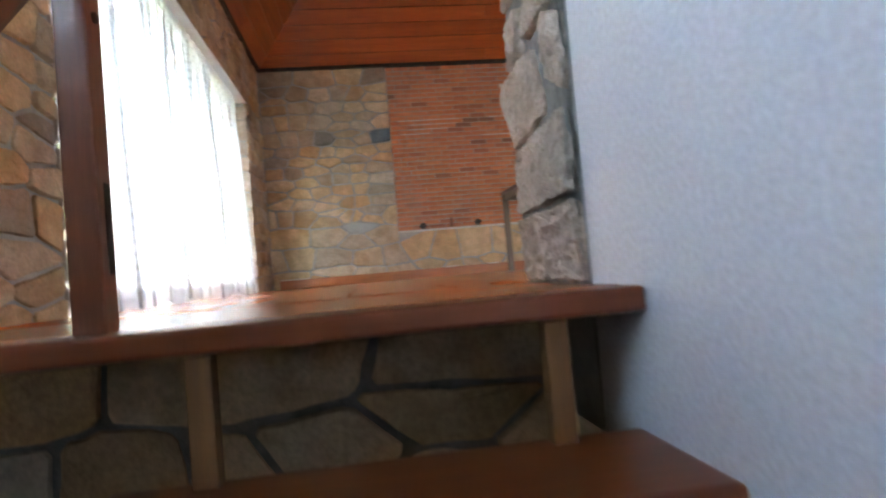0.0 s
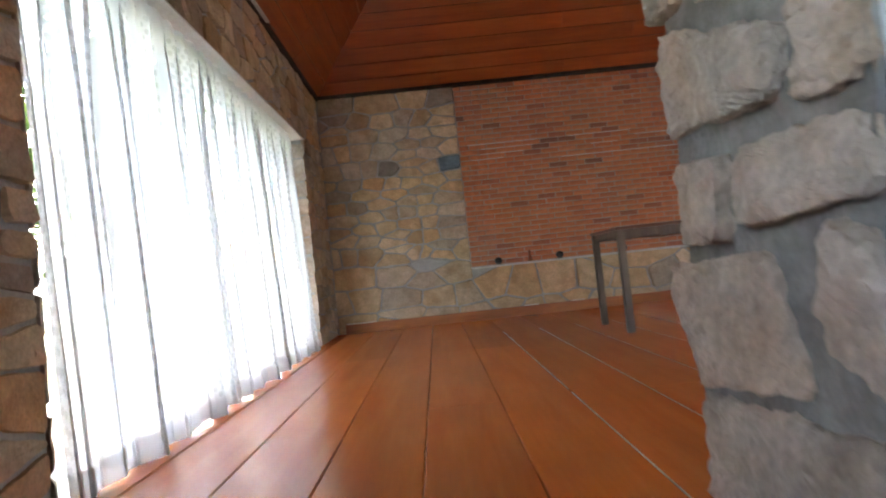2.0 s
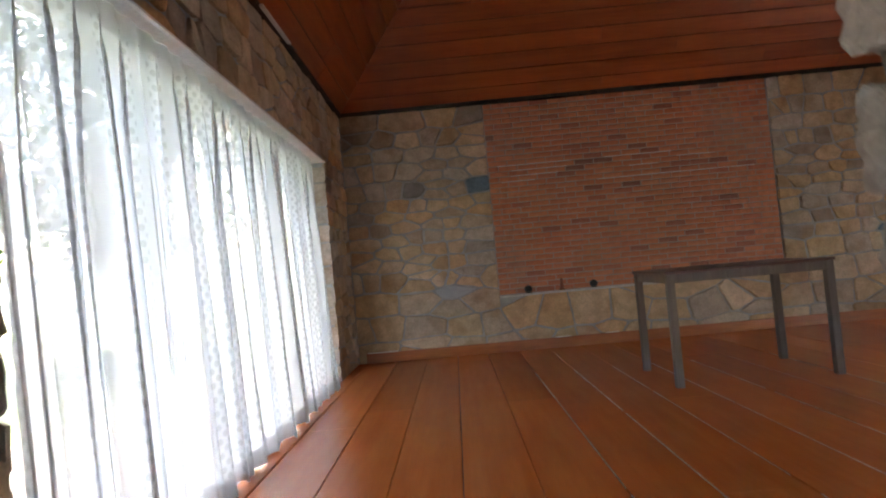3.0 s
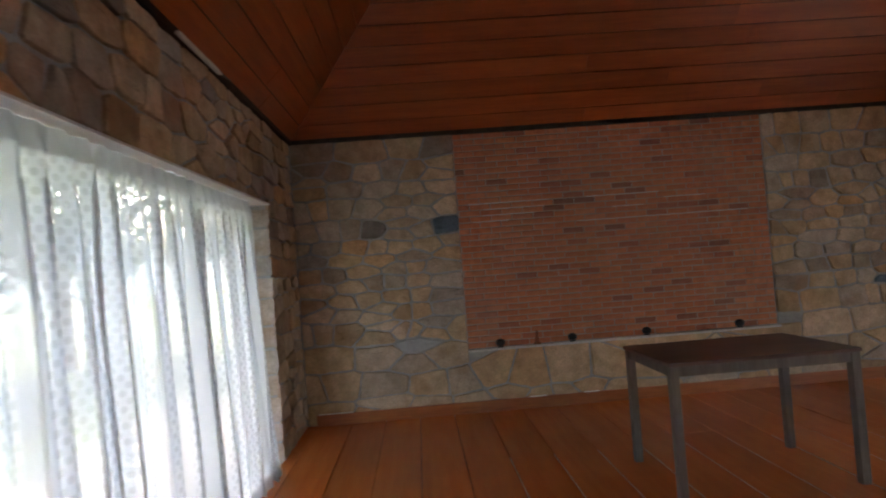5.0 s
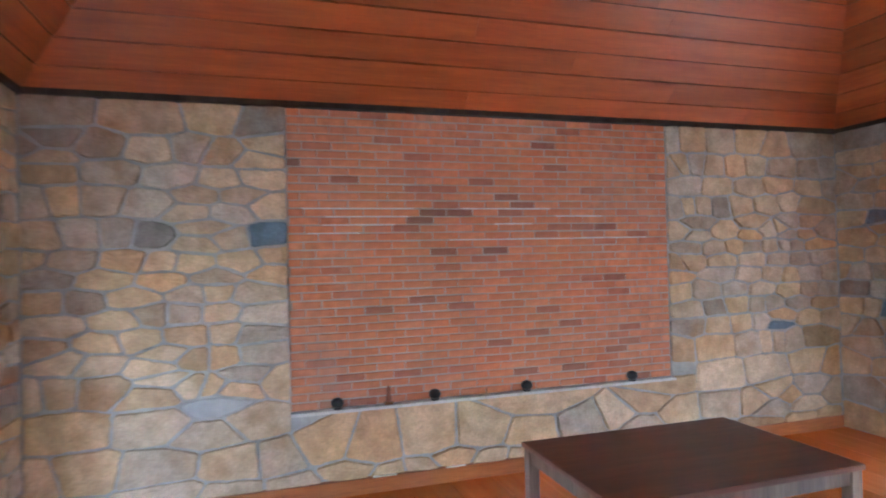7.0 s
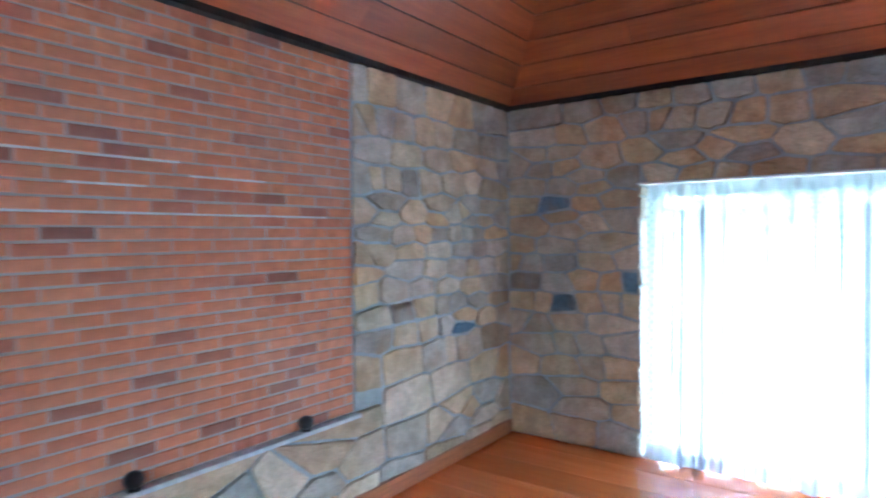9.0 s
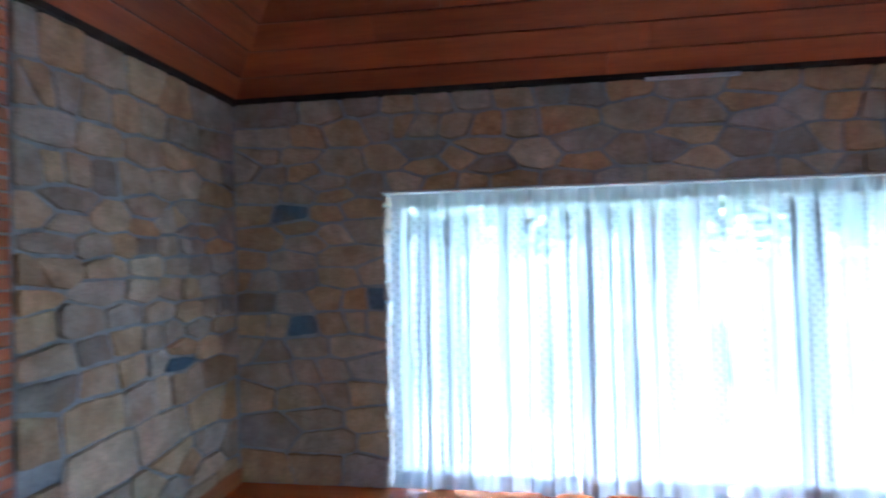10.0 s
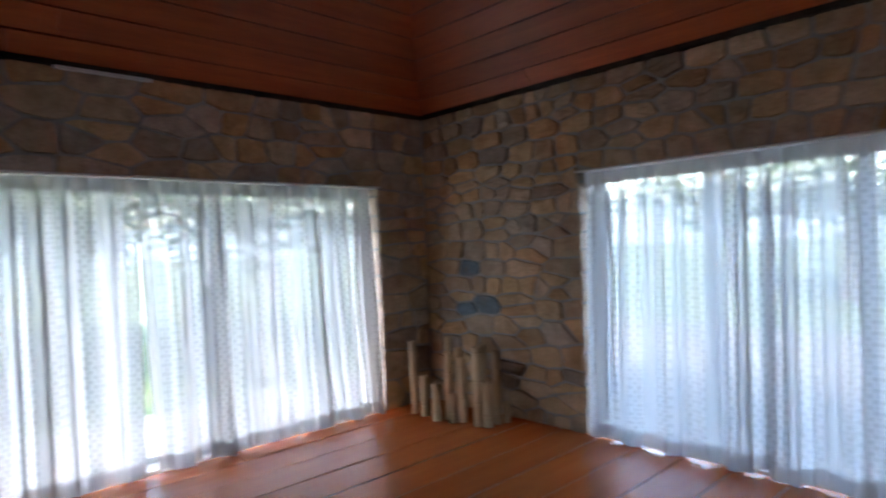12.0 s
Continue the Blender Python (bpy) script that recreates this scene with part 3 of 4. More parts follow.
skirting = tagged(mesh_object("baseboard", box((XW + 0.08, YN - 0.02, 0.0), (XE - 0.01, YN + 0.028, 0.105), 0.004), M_SKIRT), "orange-brown varnished skirting board along the stone wall", "skirting", kind="structure")


# ---- stairs ----
def staircase():
    root = tagged(new("staircase"), "steep open staircase of dark red-brown wooden treads", "stairs")
    root.location = (0.56, NOSE, LOWER)
    inv = Matrix.Translation(-root.location)
    for k in range(1, STEPS):
        y = NOSE - GOING * k
        z = -RISE * k
        part("tread", box((0.12, y, z - 0.045), (PLASTER_X - 0.003, y + 0.3, z), 0.012, inv), M_TREAD, root)
        for x in (0.255, 0.815):
            part("upright", box((x, y + 0.245, z + 0.0005), (x + 0.04, y + 0.285, z + RISE - 0.0455), 0.003, inv), M_UPRIGHT, root, "pale raw wooden upright")
    return root


staircase()


def handrail():
    root = tagged(new("stair_railing"), "red-brown wooden newel post with sloping handrail", "railing")
    root.location = (0.145, NOSE + 0.027, 0.0)
    inv = Matrix.Translation(-root.location)
    post = part("post", box((0.105, NOSE + 0.004, 0.0005), (0.153, NOSE + 0.056, 0.615), 0.004, inv), M_RAIL, root)
    part("mortise", box((0.1525, NOSE + 0.027, 0.09), (0.1545, NOSE + 0.047, 0.23), 0.0, inv), M_SUBFLOOR, post, "dark slot in the post")
    part("bolt", lathe([(0.009, 0), (0.009, 0.004), (0.005, 0.006)], 12, inv @ pose(0.153, NOSE + 0.031, 0.487, 0, 90, 0)), M_SUBFLOOR, post, "dark bolt head")
    slope = math.degrees(math.atan(RISE / GOING))
    length = 2.2
    m = inv @ pose(0.13, NOSE + 0.042, 0.708, slope, 0, 0)
    part("handrail", box((-0.025, -length, -0.055), (0.025, 0.0, 0.0), 0.01, m), M_RAIL, root)
    part("peg", lathe([(0.016, 0), (0.016, 0.06), (0.013, 0.065)], 14, inv @ pose(0.146, NOSE + 0.027, 0.645, -90, 0, 0)), M_RAIL, root, "round wooden peg end")
    part("lower_post", box((0.123, NOSE - 1.75, LOWER), (0.177, NOSE - 1.69, -1.26), 0.005, inv), M_RAIL, root)
    return root


handrail()


# ---- windows ----
def window(name, origin, along, out, length, mullions, label, top=LINTEL, low=0.0):
    """A white framed glazed opening; out points outdoors."""
    o, a, n = Vector(origin), Vector(along), Vector(out)
    root = tagged(new(name), label, "window", kind="structure")

    def bar(pname, u0, u1, v0, v1, d0, d1, mat=M_WHITE_PAINT, bev=0.004):
        bm = box((u0, d0, v0), (u1, d1, v1), bev)
        m = Matrix(((a.x, n.x, 0, o.x), (a.y, n.y, 0, o.y), (0, 0, 1, 0), (0, 0, 0, 1)))
        bmesh.ops.transform(bm, matrix=m, verts=bm.verts)
        if m.to_3x3().determinant() < 0:
            bmesh.ops.reverse_faces(bm, faces=bm.faces)
        return part(pname, bm, mat, root)
    top -= 0.004
    bar("window_frame", 0.004, 0.07, low, top, 0.2, 0.28)
    bar("window_frame", length - 0.07, length - 0.004, low, top, 0.2, 0.28)
    bar("window_frame", 0.071, length - 0.071, top - 0.07, top, 0.2, 0.28)
    bar("window_sill", 0.004, length - 0.004, low - 0.015, low + 0.012, 0.06, 0.3)
    xs = [0.07] + list(mullions) + [length - 0.07]
    for u in mullions:
        bar("mullion", u - 0.035, u + 0.035, low + 0.012, top - 0.071, 0.205, 0.275)
    for u0, u1 in zip(xs, xs[1:]):
        g = bar("pane", u0 + 0.036, u1 - 0.036, low + 0.06, top - 0.075, 0.238, 0.242, M_GLASS, 0.0)
        g.visible_shadow = False
        bar("bottom_rail", u0 + 0.036, u1 - 0.036, low + 0.0125, low + 0.06, 0.215, 0.265)
    return root


window_1 = window("window_1", (XW, W_WIN[0], 0), (0, 1, 0), (-1, 0, 0), W_WIN[1] - W_WIN[0], (1.0, 1.98, 2.97), "wide white framed glazed doors behind voile curtains")
def side_board(root):
    part("side_board", box((XW - 0.175, W_WIN[1] - 0.27, 0.013), (XW - 0.15, W_WIN[1] - 0.07, LINTEL - 0.02), 0.004), M_WHITE_PAINT, root, "plain white board beside the curtain's end")


side_board(window_1)
window("window_2", (XE, E_WIN[0], 0), (0, 1, 0), (1, 0, 0), E_WIN[1] - E_WIN[0], (0.9, 2.05, 3.25), "wide white framed glazed doors behind voile curtains")
# added window, never in view, that lets daylight onto plaster and pillar
window("fill_window", (XW, -0.85, 0), (0, 1, 0), (-1, 0, 0), 1.6, (0.8,), "plain white framed window added unseen to light the stairs", LINTEL, 1.14)
window("window_3", (S_WIN[0], YS, 0), (1, 0, 0), (0, -1, 0), S_WIN[1] - S_WIN[0], (0.86, 1.72), "white framed glazed doors behind voile curtains", S_LINTEL)


# ---- curtains ----
def curtain(name, origin, along, inward, length, seed, label, edge_lace=False, depth=0.1, tuck=(), top=LINTEL):
    """A pleated voile curtain on a track: cloth with header and hem. Origin on the wall's face; depth: how far back it hangs."""
    o, a, n = Vector(origin), Vector(along), Vector(inward)
    root = tagged(new(name), label, "curtain")
    root.location = (*(o + a * length / 2).xy, 0.0)
    nu, nv = int(length / 0.0065), 42
    z0, z1 = 0.012, top - 0.017
    rows = []
    us = [length * i / nu for i in range(nu + 1)]
    lengths = [0.0]
    for j in range(nv + 1):
        f = j / nv
        z = z1 + (z0 - z1) * f
        row = []
        for i, u in enumerate(us):
            ph = 2 * math.pi * u / 0.132 + 1.5 * noise.noise(Vector((u * 0.8, seed * 3.7, 0.5)))
            loose = min(1.2, max(0.45, 0.85 + 0.8 * noise.noise(Vector((u * 3.1, seed, f * 0.5)))))
            amp = (0.01 + 0.03 * min(1.0, f / 0.12)) * loose
            low = min(1.0, max(0.0, (f - 0.06) / 0.3))
            sway = ph / 2 + 1.6 * noise.noise(Vector((u * 1.3, seed + 5.0, f * 0.6)))
            pinch = math.exp(-((f - 0.055) / 0.02) ** 2)
            d = amp * ((1 - 0.45 * low) * math.tanh(1.6 * math.sin(ph)) + 0.75 * low * math.tanh(1.5 * math.sin(sway)) + 0.15 * math.sin(2.3 * ph + 1.3 + 2 * f))
            d += 0.012 * pinch * math.tanh(3 * math.sin(ph))
            uu = u + 0.75 * amp * math.sin(2 * ph) * min(1.0, f / 0.08)
            for tu, tw, td in tuck:
                uu += td * f * f * math.exp(-((u - tu) / tw) ** 2)
            hem = 0.014 * math.sin(2 * math.pi * u / 0.34 + seed) + 0.01 * noise.noise(Vector((u * 5, seed, 9)))
            zz = z + hem * f ** 6
            if edge_lace and i < 2:
                uu -= 0.018 * abs(math.sin(z * math.pi / 0.085)) * (1 - i * 0.5)
            p = o + a * uu + n * (-depth + 0.075 * f + d)
            row.append((p.x - root.location.x, p.y - root.location.y, zz))
        rows.append(row)
    mid = rows[nv // 2]
    for p, q in zip(mid, mid[1:]):
        lengths.append(lengths[-1] + (Vector(p) - Vector(q)).length)

    def strip(pname, j0, j1, mat, shift, lab=""):
        me = bpy.data.meshes.new(pname)
        verts = [(x + n.x * shift, y + n.y * shift, z) for r in rows[j0:j1 + 1] for x, y, z in r]
        w = nu + 1
        faces = [(j * w + i, j * w + i + 1, (j + 1) * w + i + 1, (j + 1) * w + i) for j in range(j1 - j0) for i in range(nu)]
        me.from_pydata(verts, [], faces)
        uv = me.uv_layers.new(name="UVMap")
        idx = np.empty(len(me.loops), dtype=np.int32)
        me.loops.foreach_get("vertex_index", idx)
        zs = np.array([v[2] for v in verts])
        co = np.stack([np.array(lengths)[idx % w], zs[idx]], axis=1)
        uv.data.foreach_set("uv", co.astype(np.float32).ravel())
        me.polygons.foreach_set("use_smooth", [True] * len(me.polygons))
        me.materials.append(mat)
        ob = new(pname, me)
        ob.parent = root
        if lab:
            ob["label"] = lab
        return ob
    strip("cloth", 0, nv, M_VOILE, 0.0)
    strip("header_tape", 0, 2, M_HEM, 0.004, "dense white pleated header tape")
    strip("hem", nv - 2, nv, M_HEM, 0.004, "double white hem at the bottom")
    return root


def curtain_track(origin, along, inward, length, top=LINTEL):
    o, a, n = Vector(origin), Vector(along), Vector(inward)
    root = tagged(new("curtain_track"), "white painted curtain track board under the lintel", "curtain rail")
    root.location = (*(o + a * length / 2).xy, top)
    c = o + a * length / 2
    m = Matrix(((a.x, n.x, 0, 0), (a.y, n.y, 0, 0), (0, 0, 1, 0), (0, 0, 0, 1)))
    for pname, lo, hi in (("fascia", (-length / 2 - 0.01, -0.004, -0.015), (length / 2 + 0.01, 0.012, -0.002)), ("board", (-length / 2 + 0.004, -0.16, -0.014), (length / 2 - 0.004, -0.005, -0.003))):
        bm = box(lo, hi, 0.003, m)
        if m.to_3x3().determinant() < 0:
            bmesh.ops.reverse_faces(bm, faces=bm.faces)
        part(pname, bm, M_WHITE_PAINT, root)
    return root


VOILE = "long white dotted voile curtain hanging in loose pleats"
curtain("curtain", (XW, W_WIN[0] + 0.012, 0), (0, 1, 0), (1, 0, 0), W_WIN[1] - W_WIN[0] - 0.33, 2, VOILE + " to the floor", True, 0.07)
curtain("curtain", (XE, E_WIN[0] + 0.06, 0), (0, 1, 0), (-1, 0, 0), 1.9, 5, VOILE + " over glazed doors", False, 0.07, ((0.35, 0.25, -0.07), (1.88, 0.1, -0.04)))
curtain("curtain", (XE, E_WIN[0] + 1.95, 0), (0, 1, 0), (-1, 0, 0), 2.1, 9, VOILE + " over glazed doors", False, 0.07, ((0.05, 0.1, 0.03),))
curtain("curtain", (S_WIN[0] + 0.05, YS, 0), (1, 0, 0), (0, 1, 0), 0.84, 13, VOILE + " to one side", False, 0.06, (), S_LINTEL)
curtain("curtain", (S_WIN[0] + 0.86, YS, 0), (1, 0, 0), (0, 1, 0), S_WIN[1] - S_WIN[0] - 0.88, 17, VOILE + " at a window", False, 0.07, (), S_LINTEL)
curtain_track((XW, W_WIN[0], 0), (0, 1, 0), (1, 0, 0), W_WIN[1] - W_WIN[0])
curtain_track((XE, E_WIN[0], 0), (0, 1, 0), (-1, 0, 0), E_WIN[1] - E_WIN[0])
curtain_track((S_WIN[0], YS, 0), (1, 0, 0), (0, 1, 0), S_WIN[1] - S_WIN[0], S_LINTEL)


# ---- table ----
def table():
    x0, x1, y0, y1, h = 1.885, 2.985, 5.395, 6.13, 0.76
    root = tagged(new("table"), "dark brown worn wooden table with square legs", "table")
    root.location = ((x0 + x1) / 2, (y0 + y1) / 2, 0)
    inv = Matrix.Translation(-root.location)
    part("tabletop", box((x0, y0, h - 0.022), (x1, y1, h), 0.004, inv), M_TABLE, root)
    s = 0.05
    i = 0.008
    for x in (x0 + i, x1 - i - s):
        for y in (y0 + i, y1 - i - s):
            part("leg", box((x, y, 0.0), (x + s, y + s, h - 0.0225), 0.004, inv), M_TABLE_LEG, root, "greyish worn square leg")
    for a, b in (((x0 + i + s, y0 + 0.016), (x1 - i - s, y0 + 0.041)), ((x0 + i + s, y1 - 0.041), (x1 - i - s, y1 - 0.016)),
                 ((x0 + 0.016, y0 + i + s), (x0 + 0.041, y1 - i - s)), ((x1 - 0.041, y0 + i + s), (x1 - 0.016, y1 - i - s))):
        part("apron", box((a[0] + 0.001, a[1] + 0.001, h - 0.08), (b[0] - 0.001, b[1] - 0.001, h - 0.0225), 0.002, inv), M_TABLE_LEG, root)
    return root


table()


# ---- ledge lamps and ornament ----
def ledge_lamp(x):
    root = tagged(new("ledge_lamp"), "small black round uplight on the stone ledge", "lamp", "uplights on the ledge")
    root.location = (x, YN - 0.006, PANEL[2] + 0.0015)
    part("base", lathe([(0.03, 0.0), (0.03, 0.008), (0.022, 0.012)], 20), M_BLACK, root)
    part("shade", lathe([(0.02, 0.012), (0.036, 0.02), (0.043, 0.038), (0.04, 0.055), (0.028, 0.07), (0.012, 0.077), (0.003, 0.078)], 24), M_BLACK, root, smooth=True)
    return root


for lx in (1.27, 1.95, 2.66, 3.56):
    ledge_lamp(lx)


def ornament(x):
    root = tagged(new("ornament"), "small brown carved wooden ornament on the ledge", "ornament")
    root.location = (x, YN - 0.004, PANEL[2] + 0.001)
    part("foot", box((-0.03, -0.022, 0), (0.03, 0.022, 0.02), 0.005), M_UPRIGHT, root)
    part("body", lathe([(0.022, 0.02), (0.018, 0.05), (0.012, 0.08), (0.016, 0.1), (0.008, 0.125), (0.002, 0.13)], 14), M_RAIL, root, smooth=True)
    return root


ornament(1.62)


# ---- white strips for streaks of light on the skirting, batten lights at the wall head ----
# white paint stands in for the bright light along the skirting's top
def floor_strip(x0, x1):
    ob = mesh_object("light_streak", box((x0, YN - 0.03, 0.1055), (x1, YN - 0.012, 0.113), 0.002), M_WHITE_PAINT)
    return tagged(ob, "thin white strip standing in for a streak of light on the skirting", "strip")


for a, b in ((-0.45, -0.13), (1.5, 1.66), (2.02, 2.16)):
    floor_strip(a, b)


def batten(x, y0, y1, sign):
    root = tagged(new("batten_light"), "thin white unlit batten light under the ceiling edge", "lamp")
    root.location = (x, (y0 + y1) / 2, HIGH - 0.02)
    h = (y1 - y0) / 2
    part("housing", box((-0.012, -h, -0.012), (0.012, h, 0.006), 0.003), M_WHITE_PAINT, root)
    part("tube", lathe([(0.007, -h + 0.01), (0.008, -h + 0.02), (0.008, h - 0.02), (0.007, h - 0.01)], 12, pose(sign * 0.012, 0, -0.014, -90, 0, 0)), M_WHITE_PAINT, root)
    part("cable", lathe([(0.004, 0), (0.004, 0.22)], 8, pose(0, h, -0.004, -84, 0, 0)), M_BLACK, root, "short black cable")
    return root


batten(XE - 0.06, 4.45, 5.0, -1)
batten(XW + 0.06, 5.0, 5.6, 1)


# ---- bamboo ----
def bamboo(x, y, h, r, seed):
    rng = random.Random(seed)
    root = tagged(new("bamboo_stick"), "short upright cut bamboo stick standing in the corner", "bamboo", "bamboo sticks in the corner")
    root.location = (x, y, 0)
    root.rotation_euler = (rng.uniform(-0.02, 0.02), rng.uniform(-0.02, 0.02), rng.uniform(0, 6))
    prof = [(r * 0.97, 0.0)]
    z = rng.uniform(0.06, 0.2)
    while z < h - 0.03:
        prof += [(r, z - 0.012), (r * 1.09, z - 0.003), (r * 1.14, z), (r * 1.07, z + 0.004), (r, z + 0.012)]
        z += rng.uniform(0.17, 0.28)
    prof += [(r, h), (r * 0.8, h), (r * 0.78, h - 0.06)]
    part("culm", lathe(prof, 18), M_BAMBOO, root, smooth=False)
    part("hollow", lathe([(r * 0.77, h - 0.058), (r * 0.77, h - 0.054)], 18), M_BAMBOO_IN, root, "dark hollow inside")
    return root


BAMBOO = [(5.472, 2.47, 0.62, 0.034), (5.345, 2.47, 0.335, 0.039), (5.165, 2.5, 0.3, 0.04), (5.115, 2.41, 0.55, 0.035), (5.02, 2.455, 0.235, 0.035),
          (4.97, 2.4, 0.52, 0.035), (5.21, 2.3, 0.66, 0.028), (5.06, 2.32, 0.58, 0.036), (4.9, 2.3, 0.53, 0.03), (4.8, 2.39, 0.62, 0.042),
          (4.725, 2.36, 0.345, 0.042), (4.718, 2.255, 0.575, 0.032), (4.69, 2.18, 0.16, 0.031), (4.92, 2.2, 0.6, 0.03), (5.0, 2.2, 0.54, 0.03)]
for i, (bx, by, bh, br) in enumerate(BAMBOO):
    bamboo(bx, by, bh, br, i)


# ---- outdoors ----
def outdoors():
    bm = bmesh.new()
    n = 48
    rim = [bm.verts.new((2.5 + 900 * math.cos(2 * math.pi * i / n), 5 + 900 * math.sin(2 * math.pi * i / n), -0.35)) for i in range(n)]
    inner = [bm.verts.new((2.5 + 14 * math.cos(2 * math.pi * i / n), 5 + 14 * math.sin(2 * math.pi * i / n), -0.35)) for i in range(n)]
    house = []
    for i in range(n):
        a = 2 * math.pi * i / n
        u, v = math.cos(a), math.sin(a)
        k = min(3.5 / max(abs(u), 1e-6), (3.0 if v > 0 else 8.6) / max(abs(v), 1e-6))
        house.append(bm.verts.new((2.5 + k * u, 5 + k * v, -0.35)))
    for i in range(n):
        j = (i + 1) % n
        bm.faces.new((inner[i], inner[j], rim[j], rim[i]))
        bm.faces.new((house[i], house[j], inner[j], inner[i]))
    tagged(mesh_object("ground", bm, M_GRASS), "green lawn round the house", "ground", kind="structure")
    bm = bmesh.new()
    x0, x1, y0, y1 = XW - THICK, XE + THICK, PILLAR_S, YN + THICK
    for lo, hi in (((x1, -4.2, -0.36), (x1 + 1.5, 10, -0.06)), ((x0 - 1.8, -3, -0.36), (x0, 10, -0.06)), ((x0, y1, -0.36), (x1, 10, -0.06)), ((PLASTER_X + 0.2, -4.2, -0.36), (x1, y0, -0.06))):
        add_box(bm, lo, hi)
    tagged(mesh_object("pavement", bm, M_PAVING), "pale concrete terrace outside the windows", "terrace", kind="structure")
    # far wooded hills, with the haze put into their colour
    bm = bmesh.new()
    n = 160
    rows = []
    for k, (r, h) in enumerate(((140, -1), (190, 9), (260, 15), (340, -2))):
        row = []
        for i in range(n):
            a = 2 * math.pi * i / n
            hh = h * (0.8 + 0.9 * noise.noise(Vector((3 * math.cos(a), 3 * math.sin(a), k * 0.4)))) + (1.2 * noise.noise(Vector((30 * math.cos(a), 30 * math.sin(a), k))) if h > 0 else 0)
            row.append(bm.verts.new((2.5 + r * math.cos(a), 5 + r * math.sin(a), hh)))
        rows.append(row)
    for a, b in zip(rows, rows[1:]):
        for i in range(n):
            j = (i + 1) % n
            bm.faces.new((a[i], a[j], b[j], b[i]))
    tagged(mesh_object("backdrop", bm, M_HILL, smooth=True), "wooded hills in the distance, haze put into their pale colour", "hills", kind="structure")


outdoors()


def leaf_material():
    m, nt, b = material("leaves", 0.6)
    r = nt.nodes.new("ShaderNodeNewGeometry").outputs["Random Per Island"]
    c = ramp(nt, r, [(0.0, (0.04, 0.08, 0.015)), (0.6, (0.09, 0.15, 0.03)), (1.0, (0.17, 0.2, 0.05))])
    nt.links.new(c, b.inputs["Base Color"])
    return m


M_LEAF = leaf_material()


def shrub(x, y, height, spread, seed, name="shrub"):
    rng = random.Random(seed)
    root = tagged(new(name), "green leafy garden shrub beside the terrace", "shrub", "garden shrubs")
    root.location = (x, y, -0.06)
    bm = bmesh.new()
    limbs = []
    for k in range(6):
        a = rng.uniform(0, 6.28)
        tip = Vector((math.cos(a) * spread * rng.uniform(0.2, 0.7), math.sin(a) * spread * rng.uniform(0.2, 0.7), height * rng.uniform(0.5, 0.95)))
        limbs.append(tip)
        side = tip.cross(Vector((0, 0, 1))).normalized()
        other = side.cross(tip.normalized())
        r0, r1 = 0.03, 0.006
        A = [bm.verts.new((side * math.cos(t) + other * math.sin(t)) * r0) for t in (0, 2.1, 4.2)]
        B = [bm.verts.new(tip + (side * math.cos(t) + other * math.sin(t)) * r1) for t in (0, 2.1, 4.2)]
        for i in range(3):
            j = (i + 1) % 3
            bm.faces.new((A[i], A[j], B[j], B[i]))
    part("trunk", bm, M_BARK, root)
    verts, faces = [], []
    for k in range(1500):
        base = rng.choice(limbs)
        c = base * rng.uniform(0.35, 1.05) + Vector((rng.gauss(0, spread * 0.22), rng.gauss(0, spread * 0.22), rng.gauss(0, height * 0.1)))
        c.z = max(c.z, 0.05)
        a, t, s = rng.uniform(0, 6.28), rng.uniform(-0.9, 0.9), rng.uniform(0.03, 0.06)
        u = Vector((math.cos(a), math.sin(a), t)).normalized()
        w = u.cross(Vector((0.3, 0.2, 1))).normalized()
        i = len(verts)
        verts += [tuple(c - u * s), tuple(c + w * s * 0.45), tuple(c + u * s), tuple(c - w * s * 0.45)]
        faces.append((i, i + 1, i + 2, i + 3))
    me = bpy.data.meshes.new("crown")
    me.from_pydata(verts, [], faces)
    me.materials.append(M_LEAF)
    crown = new("crown", me)
    crown.parent = root
    return root


for k, (sx, sy, sh, ss) in enumerate(((9.0, 4.3, 2.6, 0.7), (9.6, 6.3, 1.6, 0.9), (9.7, 5.2, 1.2, 0.9), (9.8, 2.6, 1.5, 0.8))):
    shrub(sx, sy, sh, ss, 50 + k)


